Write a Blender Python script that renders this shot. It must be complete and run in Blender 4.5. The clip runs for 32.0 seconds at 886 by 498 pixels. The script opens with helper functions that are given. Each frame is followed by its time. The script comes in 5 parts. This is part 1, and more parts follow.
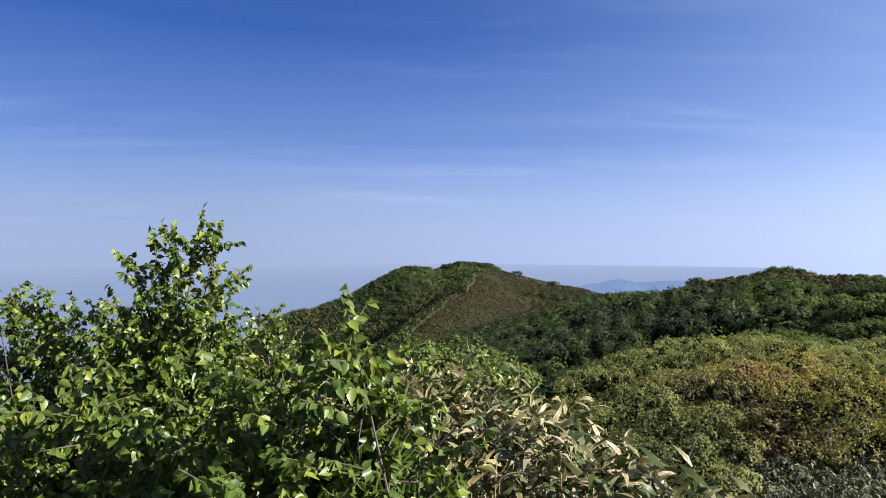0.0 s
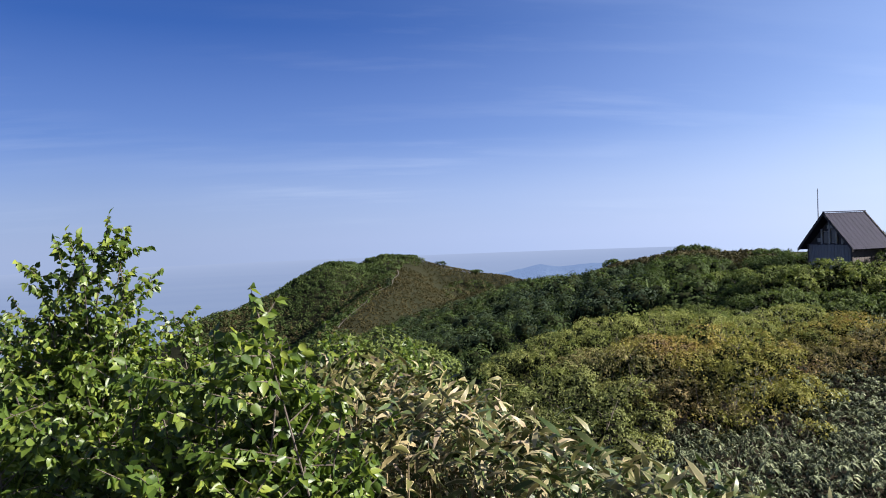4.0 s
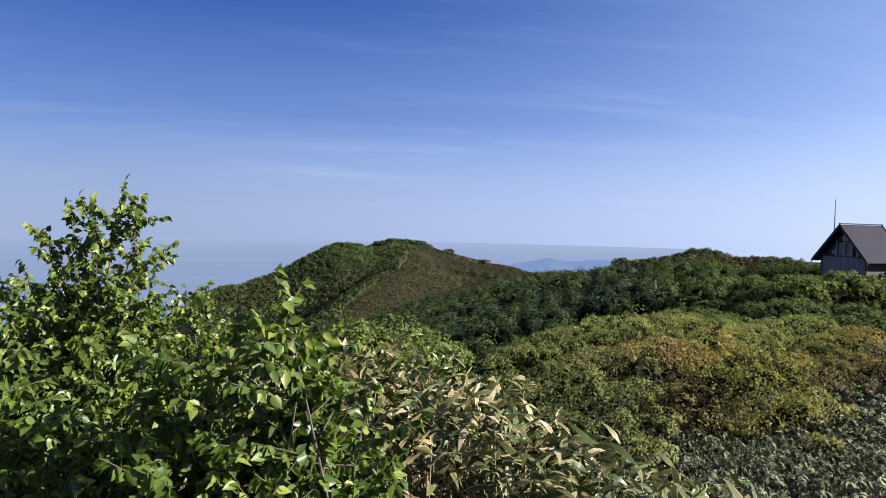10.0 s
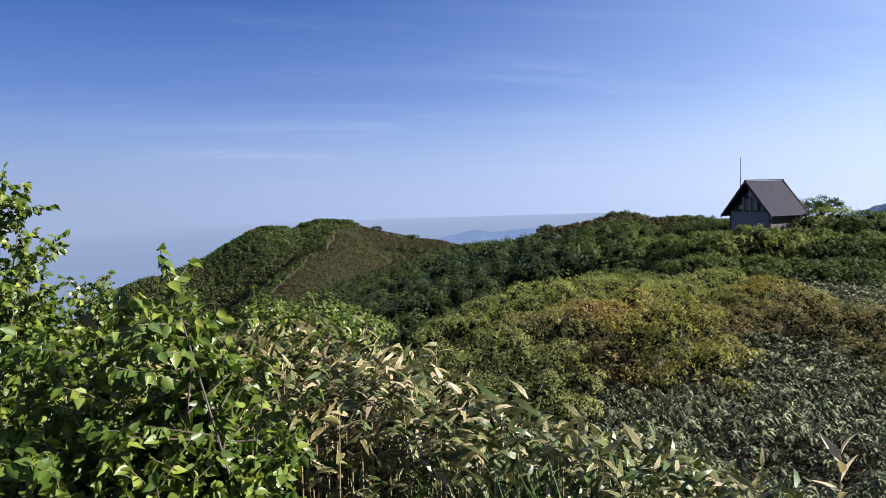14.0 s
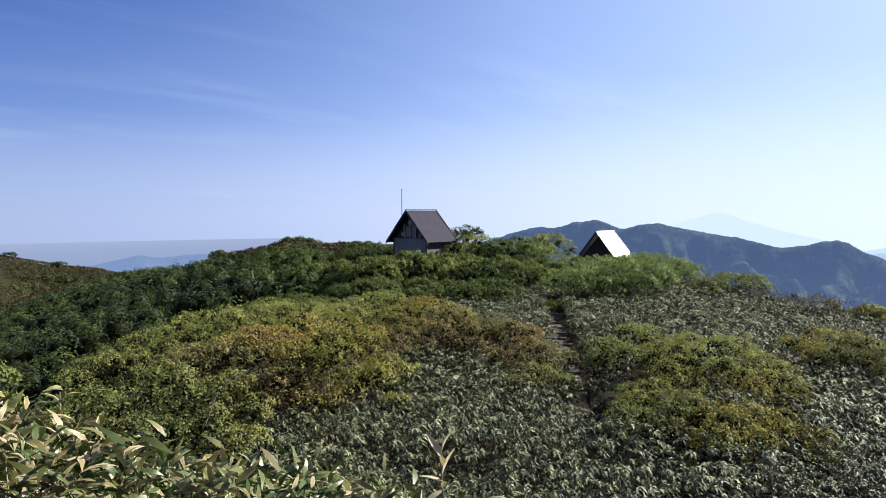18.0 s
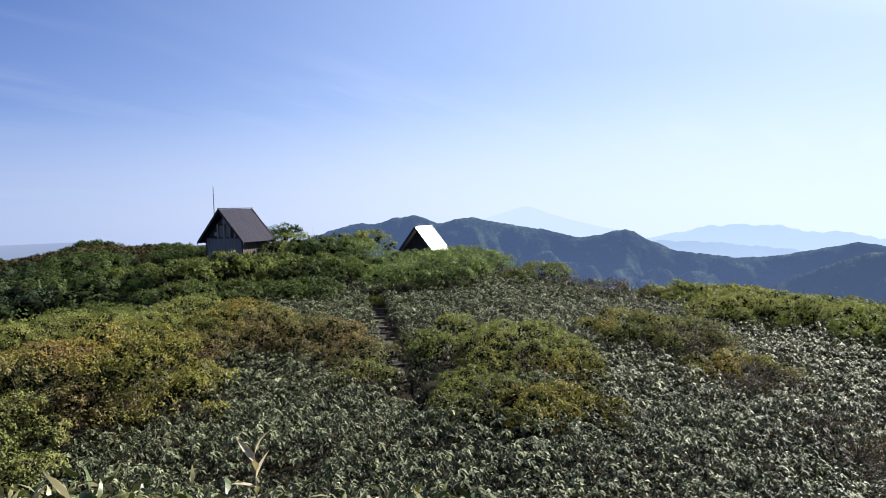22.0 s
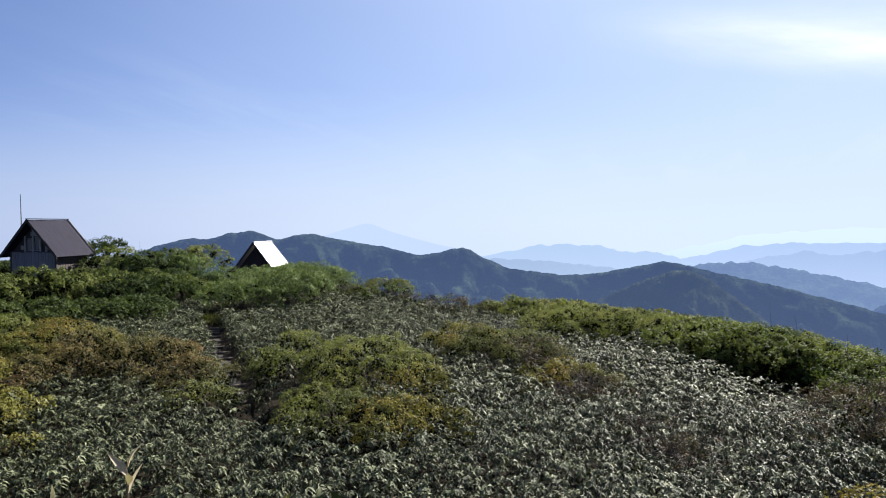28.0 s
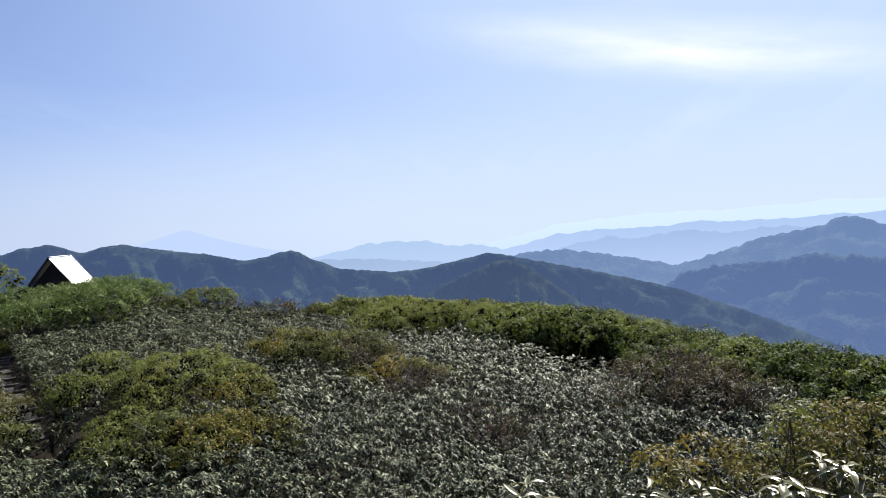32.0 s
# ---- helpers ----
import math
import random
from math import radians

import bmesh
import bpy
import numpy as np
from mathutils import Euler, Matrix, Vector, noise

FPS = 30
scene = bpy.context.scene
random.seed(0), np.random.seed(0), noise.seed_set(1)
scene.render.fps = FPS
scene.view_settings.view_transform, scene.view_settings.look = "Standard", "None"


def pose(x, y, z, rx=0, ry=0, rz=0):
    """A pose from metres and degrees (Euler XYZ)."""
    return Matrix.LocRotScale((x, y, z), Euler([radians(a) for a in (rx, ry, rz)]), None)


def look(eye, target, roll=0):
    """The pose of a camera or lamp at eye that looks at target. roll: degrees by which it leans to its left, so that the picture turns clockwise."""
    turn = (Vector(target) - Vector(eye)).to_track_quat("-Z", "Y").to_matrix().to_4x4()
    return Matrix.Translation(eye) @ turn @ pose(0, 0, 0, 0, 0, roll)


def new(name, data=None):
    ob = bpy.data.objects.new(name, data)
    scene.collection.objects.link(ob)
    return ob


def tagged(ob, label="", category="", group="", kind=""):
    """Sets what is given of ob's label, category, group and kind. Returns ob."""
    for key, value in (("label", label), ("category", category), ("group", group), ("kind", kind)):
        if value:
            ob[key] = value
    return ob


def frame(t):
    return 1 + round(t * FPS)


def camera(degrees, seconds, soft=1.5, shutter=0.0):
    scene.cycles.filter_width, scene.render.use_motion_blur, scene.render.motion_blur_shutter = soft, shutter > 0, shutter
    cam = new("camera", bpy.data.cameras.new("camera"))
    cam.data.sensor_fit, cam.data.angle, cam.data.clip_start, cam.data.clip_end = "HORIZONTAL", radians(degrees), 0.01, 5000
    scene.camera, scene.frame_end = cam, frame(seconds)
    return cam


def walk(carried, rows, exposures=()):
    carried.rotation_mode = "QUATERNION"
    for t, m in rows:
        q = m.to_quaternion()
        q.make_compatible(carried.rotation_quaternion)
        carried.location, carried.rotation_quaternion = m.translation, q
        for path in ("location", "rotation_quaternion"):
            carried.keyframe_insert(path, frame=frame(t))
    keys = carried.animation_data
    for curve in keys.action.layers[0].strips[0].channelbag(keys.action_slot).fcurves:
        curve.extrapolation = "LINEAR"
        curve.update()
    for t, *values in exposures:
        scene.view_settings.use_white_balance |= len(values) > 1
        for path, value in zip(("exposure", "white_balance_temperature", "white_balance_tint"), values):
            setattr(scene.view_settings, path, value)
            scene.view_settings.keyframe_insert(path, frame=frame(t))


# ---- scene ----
# The path: seconds, eye, heading (degrees to the right of +y), pitch, roll.
ROWS = [
    (0, -0.101, 0.427, 1.709, 1.66, -0.23, 0.35),
    (0.5, -0.087, 0.376, 1.713, 2.88, -0.91, -0.40),
    (1, -0.077, 0.337, 1.715, 4.11, -0.09, 0.28),
    (1.5, -0.071, 0.290, 1.721, 4.87, 0.26, 0.03),
    (2, -0.067, 0.290, 1.718, 7.24, 0.11, 0.30),
    (2.5, -0.063, 0.268, 1.712, 7.12, 0.20, 1.27),
    (3, -0.064, 0.251, 1.715, 6.56, 0.36, 0.97),
    (3.5, -0.054, 0.255, 1.718, 7.86, 0.03, -0.75),
    (4, -0.043, 0.275, 1.716, 8.23, -1.03, -2.22),
    (4.5, -0.022, 0.295, 1.699, 8.68, -3.79, -2.40),
    (6.5, 0.009, 0.312, 1.714, 7.17, -3.14, -1.19),
    (7, 0.022, 0.302, 1.712, 6.75, -2.93, -0.13),
    (7.5, 0.060, 0.284, 1.713, 8.36, -2.71, -0.44),
    (8, 0.083, 0.295, 1.701, 8.05, -4.38, -1.47),
    (8.5, 0.057, 0.346, 1.685, 10.95, -4.75, 0.65),
    (9, -0.001, 0.407, 1.685, 12.29, -5.20, -0.84),
    (9.5, -0.058, 0.431, 1.700, 10.64, -4.03, -0.20),
    (10, -0.120, 0.462, 1.718, 7.50, -2.09, 1.35),
    (10.5, -0.136, 0.512, 1.685, 9.18, -4.51, 2.88),
    (11, -0.107, 0.483, 1.680, 11.86, -5.48, 3.30),
    (11.5, -0.061, 0.446, 1.689, 11.24, -4.67, 1.92),
    (12, 0.004, 0.389, 1.692, 11.06, -5.69, -0.82),
    (12.5, 0.067, 0.378, 1.678, 18.50, -6.50, 0.07),
    (13, 0.045, 0.395, 1.691, 16.07, -4.61, -1.56),
    (13.5, 0.014, 0.398, 1.697, 12.89, -4.39, -1.84),
    (15.5, -0.057, 0.492, 1.674, 22.86, -2.78, -0.51),
    (16, -0.017, 0.445, 1.682, 27.29, -2.91, 0.25),
    (16.5, 0.002, 0.404, 1.691, 30.78, -2.27, 0.01),
    (17, 0.011, 0.360, 1.697, 34.93, -1.96, -0.04),
    (17.5, 0.032, 0.314, 1.706, 38.21, -1.72, -0.01),
    (18, 0.076, 0.266, 1.713, 41.02, -2.63, -0.64),
    (18.5, 0.092, 0.245, 1.708, 42.99, -3.64, 0.40),
    (19, 0.092, 0.262, 1.708, 47.62, -3.84, -0.89),
    (19.5, 0.071, 0.289, 1.703, 48.56, -4.33, -0.47),
    (20, 0.065, 0.297, 1.704, 49.28, -3.71, -1.18),
    (20.5, 0.058, 0.306, 1.702, 48.59, -3.62, -1.08),
    (21, 0.064, 0.290, 1.702, 51.58, -4.23, -0.93),
    (21.5, 0.079, 0.252, 1.705, 54.79, -3.95, -1.03),
    (22, 0.102, 0.231, 1.704, 56.30, -3.24, -1.74),
    (22.5, 0.123, 0.211, 1.707, 54.73, -3.75, -2.28),
    (23, 0.150, 0.169, 1.705, 55.60, -3.66, -2.60),
    (23.5, 0.207, 0.128, 1.706, 59.20, -3.17, -3.02),
    (24, 0.214, 0.137, 1.716, 64.66, -3.06, -2.21),
    (24.5, 0.191, 0.166, 1.725, 65.35, -1.97, -1.87),
    (25, 0.178, 0.197, 1.720, 66.95, -2.24, -2.96),
    (25.5, 0.173, 0.180, 1.717, 68.15, -3.42, -2.53),
    (27.5, -0.049, 0.296, 1.686, 70.23, -2.61, -1.79),
    (28, -0.084, 0.314, 1.675, 69.98, -2.05, -0.68),
    (28.5, -0.072, 0.296, 1.665, 72.59, -2.89, -0.64),
    (29, -0.045, 0.282, 1.669, 77.21, -2.22, -1.51),
    (29.5, -0.011, 0.229, 1.679, 79.50, -3.25, -1.66),
    (30, 0.023, 0.184, 1.667, 79.85, -3.46, -2.72),
    (30.5, 0.054, 0.177, 1.658, 79.14, -3.60, -2.75),
    (31, 0.065, 0.166, 1.666, 82.52, -2.31, -3.31),
    (31.5, 0.071, 0.157, 1.668, 82.51, -2.31, -3.50),
    (32, 0.072, 0.149, 1.670, 84.51, -2.63, -3.31),
]


def aim(x, y, z, heading, pitch, roll):
    h, p = radians(heading), radians(pitch)
    way = Vector((math.sin(h) * math.cos(p), math.cos(h) * math.cos(p), math.sin(p)))
    return look((x, y, z), Vector((x, y, z)) + 2 * way, roll)


cam = camera(67.2, 32.0, soft=1.0)
walk(cam, [(r[0], aim(*r[1:])) for r in ROWS], exposures=[(0.0, 2.07, 6300, 10), (10.0, 2.02, 6300, 10), (16.0, 2.03, 6330, 10), (21.0, 1.96, 6350, 10), (25.0, 1.86, 6350, 10), (32.0, 1.67, 6250, 10)])

EYE = 1.7
SUN_AZ, SUN_EL = 110.0, 31.0
VEIL_EL = 38.0

# ------------------------------------------------------------------ nodes


class Nodes:
    """A small wrapper to write node trees in few lines."""

    def __init__(self, tree):
        self.tree = tree
        tree.nodes.clear()

    def add(self, kind, **inputs):
        n = self.tree.nodes.new(kind)
        for key, value in inputs.items():
            sock = n.inputs[int(key[1:])] if key[0] == "i" and key[1:].isdigit() else n.inputs[key.replace("_", " ")]
            if isinstance(value, bpy.types.NodeSocket):
                self.tree.links.new(value, sock)
            else:
                sock.default_value = value
        return n

    def math(self, op, a, b=0.0, clamp=False):
        n = self.add("ShaderNodeMath", i0=a, i1=b)
        n.operation, n.use_clamp = op, clamp
        return n.outputs[0]

    def mix(self, fac, a, b, blend="MIX"):
        n = self.tree.nodes.new("ShaderNodeMix")
        n.data_type, n.blend_type = "RGBA", blend
        for sock, value in ((n.inputs[0], fac), (n.inputs[6], a), (n.inputs[7], b)):
            if isinstance(value, bpy.types.NodeSocket):
                self.tree.links.new(value, sock)
            else:
                sock.default_value = value
        return n.outputs[2]

    def ramp(self, fac, stops):
        n = self.add("ShaderNodeValToRGB", Fac=fac)
        while len(n.color_ramp.elements) < len(stops):
            n.color_ramp.elements.new(0.5)
        for e, (pos, col) in zip(n.color_ramp.elements, stops):
            e.position, e.color = pos, (*col, 1) if len(col) == 3 else col
        return n.outputs[0]

    def noise(self, vector, scale, detail=4.0, rough=0.55):
        n = self.add("ShaderNodeTexNoise", Vector=vector, Scale=scale, Detail=detail, Roughness=rough)
        return n.outputs[0]

    def link(self, a, b):
        self.tree.links.new(a, b)


def material(name):
    m = bpy.data.materials.new(name)
    m.use_nodes = True
    return m, Nodes(m.node_tree)


# ------------------------------------------------------------------ sky and sun
world = bpy.data.worlds.new("sky")
scene.world = world
world.use_nodes = True
w = Nodes(world.node_tree)
sky = w.tree.nodes.new("ShaderNodeTexSky")
sky.sky_type, sky.sun_disc = "NISHITA", False
sky.sun_elevation, sky.sun_rotation = radians(SUN_EL), radians(SUN_AZ)
sky.altitude, sky.air_density, sky.dust_density, sky.ozone_density = 900, 1.0, 0.2, 5.0
tex = w.tree.nodes.new("ShaderNodeTexCoord")
# thin cirrus: long streaks, drawn on a flat layer high above
sep = w.add("ShaderNodeSeparateXYZ", Vector=tex.outputs["Generated"])
up = w.math("MAXIMUM", sep.outputs[2], 0.02)
plane = w.add("ShaderNodeCombineXYZ", X=w.math("DIVIDE", sep.outputs[0], w.math("ADD", up, 0.12)), Y=w.math("DIVIDE", sep.outputs[1], w.math("ADD", up, 0.12)))
turn = w.add("ShaderNodeMapping", Vector=plane.outputs[0], Rotation=(0, 0, radians(38)), Scale=(0.35, 1.5, 1))
streak = w.noise(turn.outputs[0], 1.3, 7.0, 0.58)
broad = w.noise(plane.outputs[0], 0.35, 2.0)
veil = w.math("MULTIPLY", w.ramp(streak, [(0.48, (0, 0, 0)), (0.78, (1, 1, 1))]), w.ramp(broad, [(0.42, (0, 0, 0)), (0.7, (1, 1, 1))]))
low = w.ramp(sep.outputs[2], [(0.0, (0, 0, 0)), (0.06, (1, 1, 1))])
# bright haze along the skyline, and a thin high veil that thickens towards the sun
blue = w.mix(1.0, sky.outputs[0], (0.58, 0.80, 1.26, 1), "MULTIPLY")
hazy = w.mix(w.ramp(sep.outputs[2], [(0.0, (0.95, 0.95, 0.95)), (0.06, (0.76, 0.76, 0.76)), (0.15, (0.25, 0.25, 0.25)), (0.3, (0, 0, 0))]), blue, (6.1, 7.0, 9.5, 1))
near = w.add("ShaderNodeVectorMath", i0=tex.outputs["Generated"], i1=(math.sin(radians(SUN_AZ)) * math.cos(radians(VEIL_EL)), math.cos(radians(SUN_AZ)) * math.cos(radians(VEIL_EL)), math.sin(radians(VEIL_EL))))
near.operation = "DOT_PRODUCT"
sunward = w.math("DIVIDE", w.math("ADD", near.outputs["Value"], 0.45), 1.4, True)
hazy = w.mix(1.0, hazy, w.ramp(sunward, [(0.0, (0.64, 0.68, 0.75)), (0.27, (0.8, 0.845, 0.93)), (0.46, (0.96, 0.98, 1.03)), (0.7, (1.19, 1.16, 1.12)), (1.0, (1.12, 1.12, 1.12))]), "MULTIPLY")
towards = w.math("MULTIPLY", w.math("POWER", sunward, 3.2), 0.95)
veiled = w.mix(towards, hazy, (8.8, 10.5, 13.4, 1))
glare = w.math("MULTIPLY", w.math("POWER", w.math("DIVIDE", near.outputs["Value"], 0.7, True), 2.0), w.ramp(sep.outputs[2], [(0.0, (0.7, 0.7, 0.7)), (0.07, (0.45, 0.45, 0.45)), (0.2, (0, 0, 0))]))
veiled = w.mix(glare, veiled, (10.0, 11.4, 13.4, 1))
cloudy = w.mix(w.math("MULTIPLY", w.math("MULTIPLY", veil, low), 0.2), veiled, (13.0, 13.6, 14.4, 1))
# one brighter bank of cirrus below the sun
_c = Vector((math.sin(radians(105)) * math.cos(radians(12.2)), math.cos(radians(105)) * math.cos(radians(12.2)), math.sin(radians(12.2))))
off = w.add("ShaderNodeVectorMath", i0=tex.outputs["Generated"], i1=_c[:])
off.operation = "SUBTRACT"
side = w.add("ShaderNodeVectorMath", i0=off.outputs[0], i1=(math.cos(radians(105)), -math.sin(radians(105)), 0))
side.operation = "DOT_PRODUCT"
rise = w.math("DIVIDE", w.math("ADD", w.add("ShaderNodeSeparateXYZ", Vector=off.outputs[0]).outputs[2], w.math("MULTIPLY", side.outputs["Value"], 0.17)), 0.055)
wide = w.math("DIVIDE", side.outputs["Value"], 0.4)
reach = w.math("SQRT", w.math("ADD", w.math("MULTIPLY", rise, rise), w.math("MULTIPLY", wide, wide)))
bank = w.math("POWER", w.math("SUBTRACT", 1.0, reach, True), 1.4)
bank = w.math("MULTIPLY", bank, w.math("ADD", 0.35, w.ramp(w.noise(w.add("ShaderNodeCombineXYZ", X=w.math("MULTIPLY", wide, 1.2), Y=rise).outputs[0], 1.5, 6.0, 0.55), [(0.3, (0, 0, 0)), (0.75, (1, 1, 1))])), True)
cloudy = w.mix(w.math("MULTIPLY", bank, 1.0), cloudy, (14.5, 14.8, 15.2, 1))
back = w.add("ShaderNodeBackground", Color=cloudy, Strength=0.024)
w.link(back.outputs[0], w.add("ShaderNodeOutputWorld").inputs[0])

sun = new("sun", bpy.data.lights.new("sun", "SUN"))
sun.data.energy, sun.data.angle, sun.data.color = 5.0, radians(0.6), (1.0, 0.94, 0.84)
_h, _e = radians(SUN_AZ), radians(SUN_EL)
SUN_WAY = Vector((math.sin(_h) * math.cos(_e), math.cos(_h) * math.cos(_e), math.sin(_e)))
sun.matrix_world = look(SUN_WAY * 60, (0, 0, 0))

# ------------------------------------------------------------------ materials


def leaf_material(name, stops, rough=0.45, shine=0.35, edge=None, vein=0.0, spec=0.5, patch=None):
    """Leaf: colour by leaf, drier margin, fine veins, light that shines through."""
    m, n = material(name)
    geo = n.tree.nodes.new("ShaderNodeNewGeometry")
    uv = n.tree.nodes.new("ShaderNodeUVMap")
    pick = geo.outputs["Random Per Island"]
    if patch:
        wide = n.noise(geo.outputs["Position"], patch, 2.0)
        pick = n.math("ADD", n.math("MULTIPLY", pick, 0.28), n.math("MULTIPLY", n.ramp(wide, [(0.3, (0, 0, 0)), (0.7, (1, 1, 1))]), 0.72))
    col = n.ramp(pick, stops)
    s = n.add("ShaderNodeSeparateXYZ", Vector=uv.outputs[0])
    if vein:
        ribs = n.math("SINE", n.math("ADD", n.math("MULTIPLY", s.outputs[1], 60.0), n.math("MULTIPLY", n.math("ABSOLUTE", n.math("SUBTRACT", s.outputs[0], 0.5)), -40.0)))
        col = n.mix(n.math("MULTIPLY", n.math("ADD", n.math("MULTIPLY", ribs, 0.5), 0.5), vein), col, (0.02, 0.05, 0.01, 1))
    if edge:
        off = n.math("MULTIPLY", n.math("ABSOLUTE", n.math("SUBTRACT", s.outputs[0], 0.5)), 2.0)
        fray = n.noise(geo.outputs["Position"], 25.0, 3.0)
        dry = n.math("ADD", off, n.math("MULTIPLY", n.math("SUBTRACT", fray, 0.5), 0.9))
        dry = n.math("ADD", dry, n.math("MULTIPLY", n.math("SUBTRACT", pick, 0.5), 0.35))
        col = n.mix(n.ramp(dry, [(0.72, (0, 0, 0)), (0.95, (1, 1, 1))]), col, (*edge, 1))
    mott = n.noise(geo.outputs["Position"], 60.0, 3.0)
    col = n.mix(0.25, col, n.mix(mott, (0.55, 0.55, 0.55, 1), (1.35, 1.35, 1.3, 1)), "MULTIPLY")
    p = n.add("ShaderNodeBsdfPrincipled", Base_Color=col, Roughness=rough)
    p.inputs["Specular IOR Level"].default_value = spec
    bump = n.add("ShaderNodeBump", Strength=0.25, Distance=0.004, Height=mott)
    n.link(bump.outputs[0], p.inputs["Normal"])
    lit = n.mix(0.5, col, (0.9, 1.0, 0.25, 1), "MULTIPLY")
    t = n.add("ShaderNodeBsdfTranslucent", Color=lit)
    both = n.add("ShaderNodeMixShader", i0=shine, i1=p.outputs[0], i2=t.outputs[0])
    n.link(both.outputs[0], n.add("ShaderNodeOutputMaterial").inputs[0])
    return m


def rough_material(name, stops, scale, rough=0.9, bump=0.4, depth=0.02, stretch=(1, 1, 1), metal=0.0, spec=0.5):
    m, n = material(name)
    tex = n.tree.nodes.new("ShaderNodeTexCoord")
    mp = n.add("ShaderNodeMapping", Vector=tex.outputs["Object"], Scale=stretch)
    big, fine = n.noise(mp.outputs[0], scale, 5.0), n.noise(mp.outputs[0], scale * 7, 5.0, 0.7)
    f = n.math("ADD", n.math("MULTIPLY", big, 0.55), n.math("MULTIPLY", fine, 0.45))
    col = n.ramp(f, stops)
    p = n.add("ShaderNodeBsdfPrincipled", Base_Color=col, Roughness=rough, Metallic=metal)
    p.inputs["Specular IOR Level"].default_value = spec
    b = n.add("ShaderNodeBump", Strength=bump, Distance=depth, Height=f)
    n.link(b.outputs[0], p.inputs["Normal"])
    n.link(p.outputs[0], n.add("ShaderNodeOutputMaterial").inputs[0])
    return m


BIRCH_LEAF = leaf_material("birch_leaf", [(0.0, (0.0367, 0.0635, 0.0102)), (0.45, (0.0695, 0.1047, 0.0157)), (0.8, (0.1224, 0.1569, 0.0236)), (1.0, (0.2123, 0.239, 0.0393))], 0.42, 0.42, None, 0.3, 0.35)
SASA_NEAR = leaf_material("bamboo_leaf_near", [(0.0, (0.0212, 0.0372, 0.0102)), (0.4, (0.0473, 0.0647, 0.0203)), (0.62, (0.0948, 0.0992, 0.0405)), (0.85, (0.1707, 0.1536, 0.0813)), (0.95, (0.1991, 0.1684, 0.1017)), (1.0, (0.1765, 0.1326, 0.0949))], 0.38, 0.14, (0.34, 0.28, 0.165), 0.0, 0.18)
SASA_DRY = leaf_material("bamboo_leaf_dry", [(0.0, (0.019, 0.0263, 0.0081)), (0.3, (0.0409, 0.047, 0.0139)), (0.58, (0.0755, 0.0722, 0.0261)), (0.75, (0.1261, 0.1005, 0.0463)), (0.92, (0.2014, 0.157, 0.087)), (1.0, (0.1726, 0.1306, 0.0934))], 0.42, 0.14, (0.33, 0.265, 0.15), 0.0, 0.15)
SASA_FAR = leaf_material("bamboo_leaf", [(0.0, (0.009, 0.012, 0.005)), (0.35, (0.026, 0.032, 0.0155)), (0.6, (0.0888, 0.1036, 0.0541)), (0.85, (0.1734, 0.1895, 0.1081)), (1.0, (0.2857, 0.2706, 0.1695))], 0.58, 0.04, (0.24, 0.235, 0.175), 0.0, 0.1, patch=2.2)
GREEN = leaf_material("shrub_leaf_green", [(0.0, (0.0476, 0.0681, 0.019)), (0.5, (0.095, 0.1162, 0.0326)), (1.0, (0.1712, 0.1805, 0.0542))], 0.75, 0.38, spec=0.12, patch=0.5)
DARKGREEN = leaf_material("shrub_leaf_dark", [(0.0, (0.0221, 0.0358, 0.0113)), (0.6, (0.0415, 0.0605, 0.0178)), (1.0, (0.0769, 0.098, 0.0307))], 0.75, 0.38, spec=0.12, patch=0.15)
BRIGHT = leaf_material("shrub_leaf_bright", [(0.0, (0.0756, 0.0964, 0.0264)), (0.5, (0.1434, 0.1555, 0.0449)), (1.0, (0.219, 0.2144, 0.0788))], 0.75, 0.38, spec=0.12, patch=0.6)
YELLOW = leaf_material("shrub_leaf_yellow", [(0.0, (0.0912, 0.0954, 0.0213)), (0.5, (0.155, 0.1439, 0.0347)), (0.8, (0.2037, 0.1515, 0.0399)), (1.0, (0.1902, 0.0954, 0.0466))], 0.75, 0.28, spec=0.12, patch=0.5)
ORANGE = leaf_material("shrub_leaf_orange", [(0.0, (0.069, 0.0723, 0.0302)), (0.4, (0.1196, 0.108, 0.0439)), (0.75, (0.1569, 0.1161, 0.0507)), (1.0, (0.1374, 0.0685, 0.0474))], 0.75, 0.28, spec=0.12, patch=0.5)
BROWN = leaf_material("shrub_leaf_brown", [(0.0, (0.039, 0.0281, 0.0186)), (0.5, (0.071, 0.0506, 0.0299)), (1.0, (0.1064, 0.0814, 0.0332))], 0.75, 0.2, spec=0.12, patch=0.6)
OLIVE = leaf_material("shrub_leaf_olive", [(0.0, (0.0592, 0.0712, 0.0248)), (0.5, (0.1037, 0.1142, 0.0357)), (1.0, (0.1676, 0.1658, 0.055))], 0.75, 0.28, spec=0.12, patch=0.6)
HEATH = leaf_material("heath_leaf", [(0.0, (0.0208, 0.0193, 0.0066)), (0.5, (0.0353, 0.0297, 0.0106)), (1.0, (0.0495, 0.0401, 0.0151))], 0.75, 0.15, spec=0.12, patch=0.1)
AIRY = leaf_material("willow_leaf", [(0.0, (0.0656, 0.0951, 0.0295)), (0.5, (0.1017, 0.1378, 0.0426)), (1.0, (0.1509, 0.1902, 0.0656))], 0.7, 0.3, spec=0.15, patch=0.6)
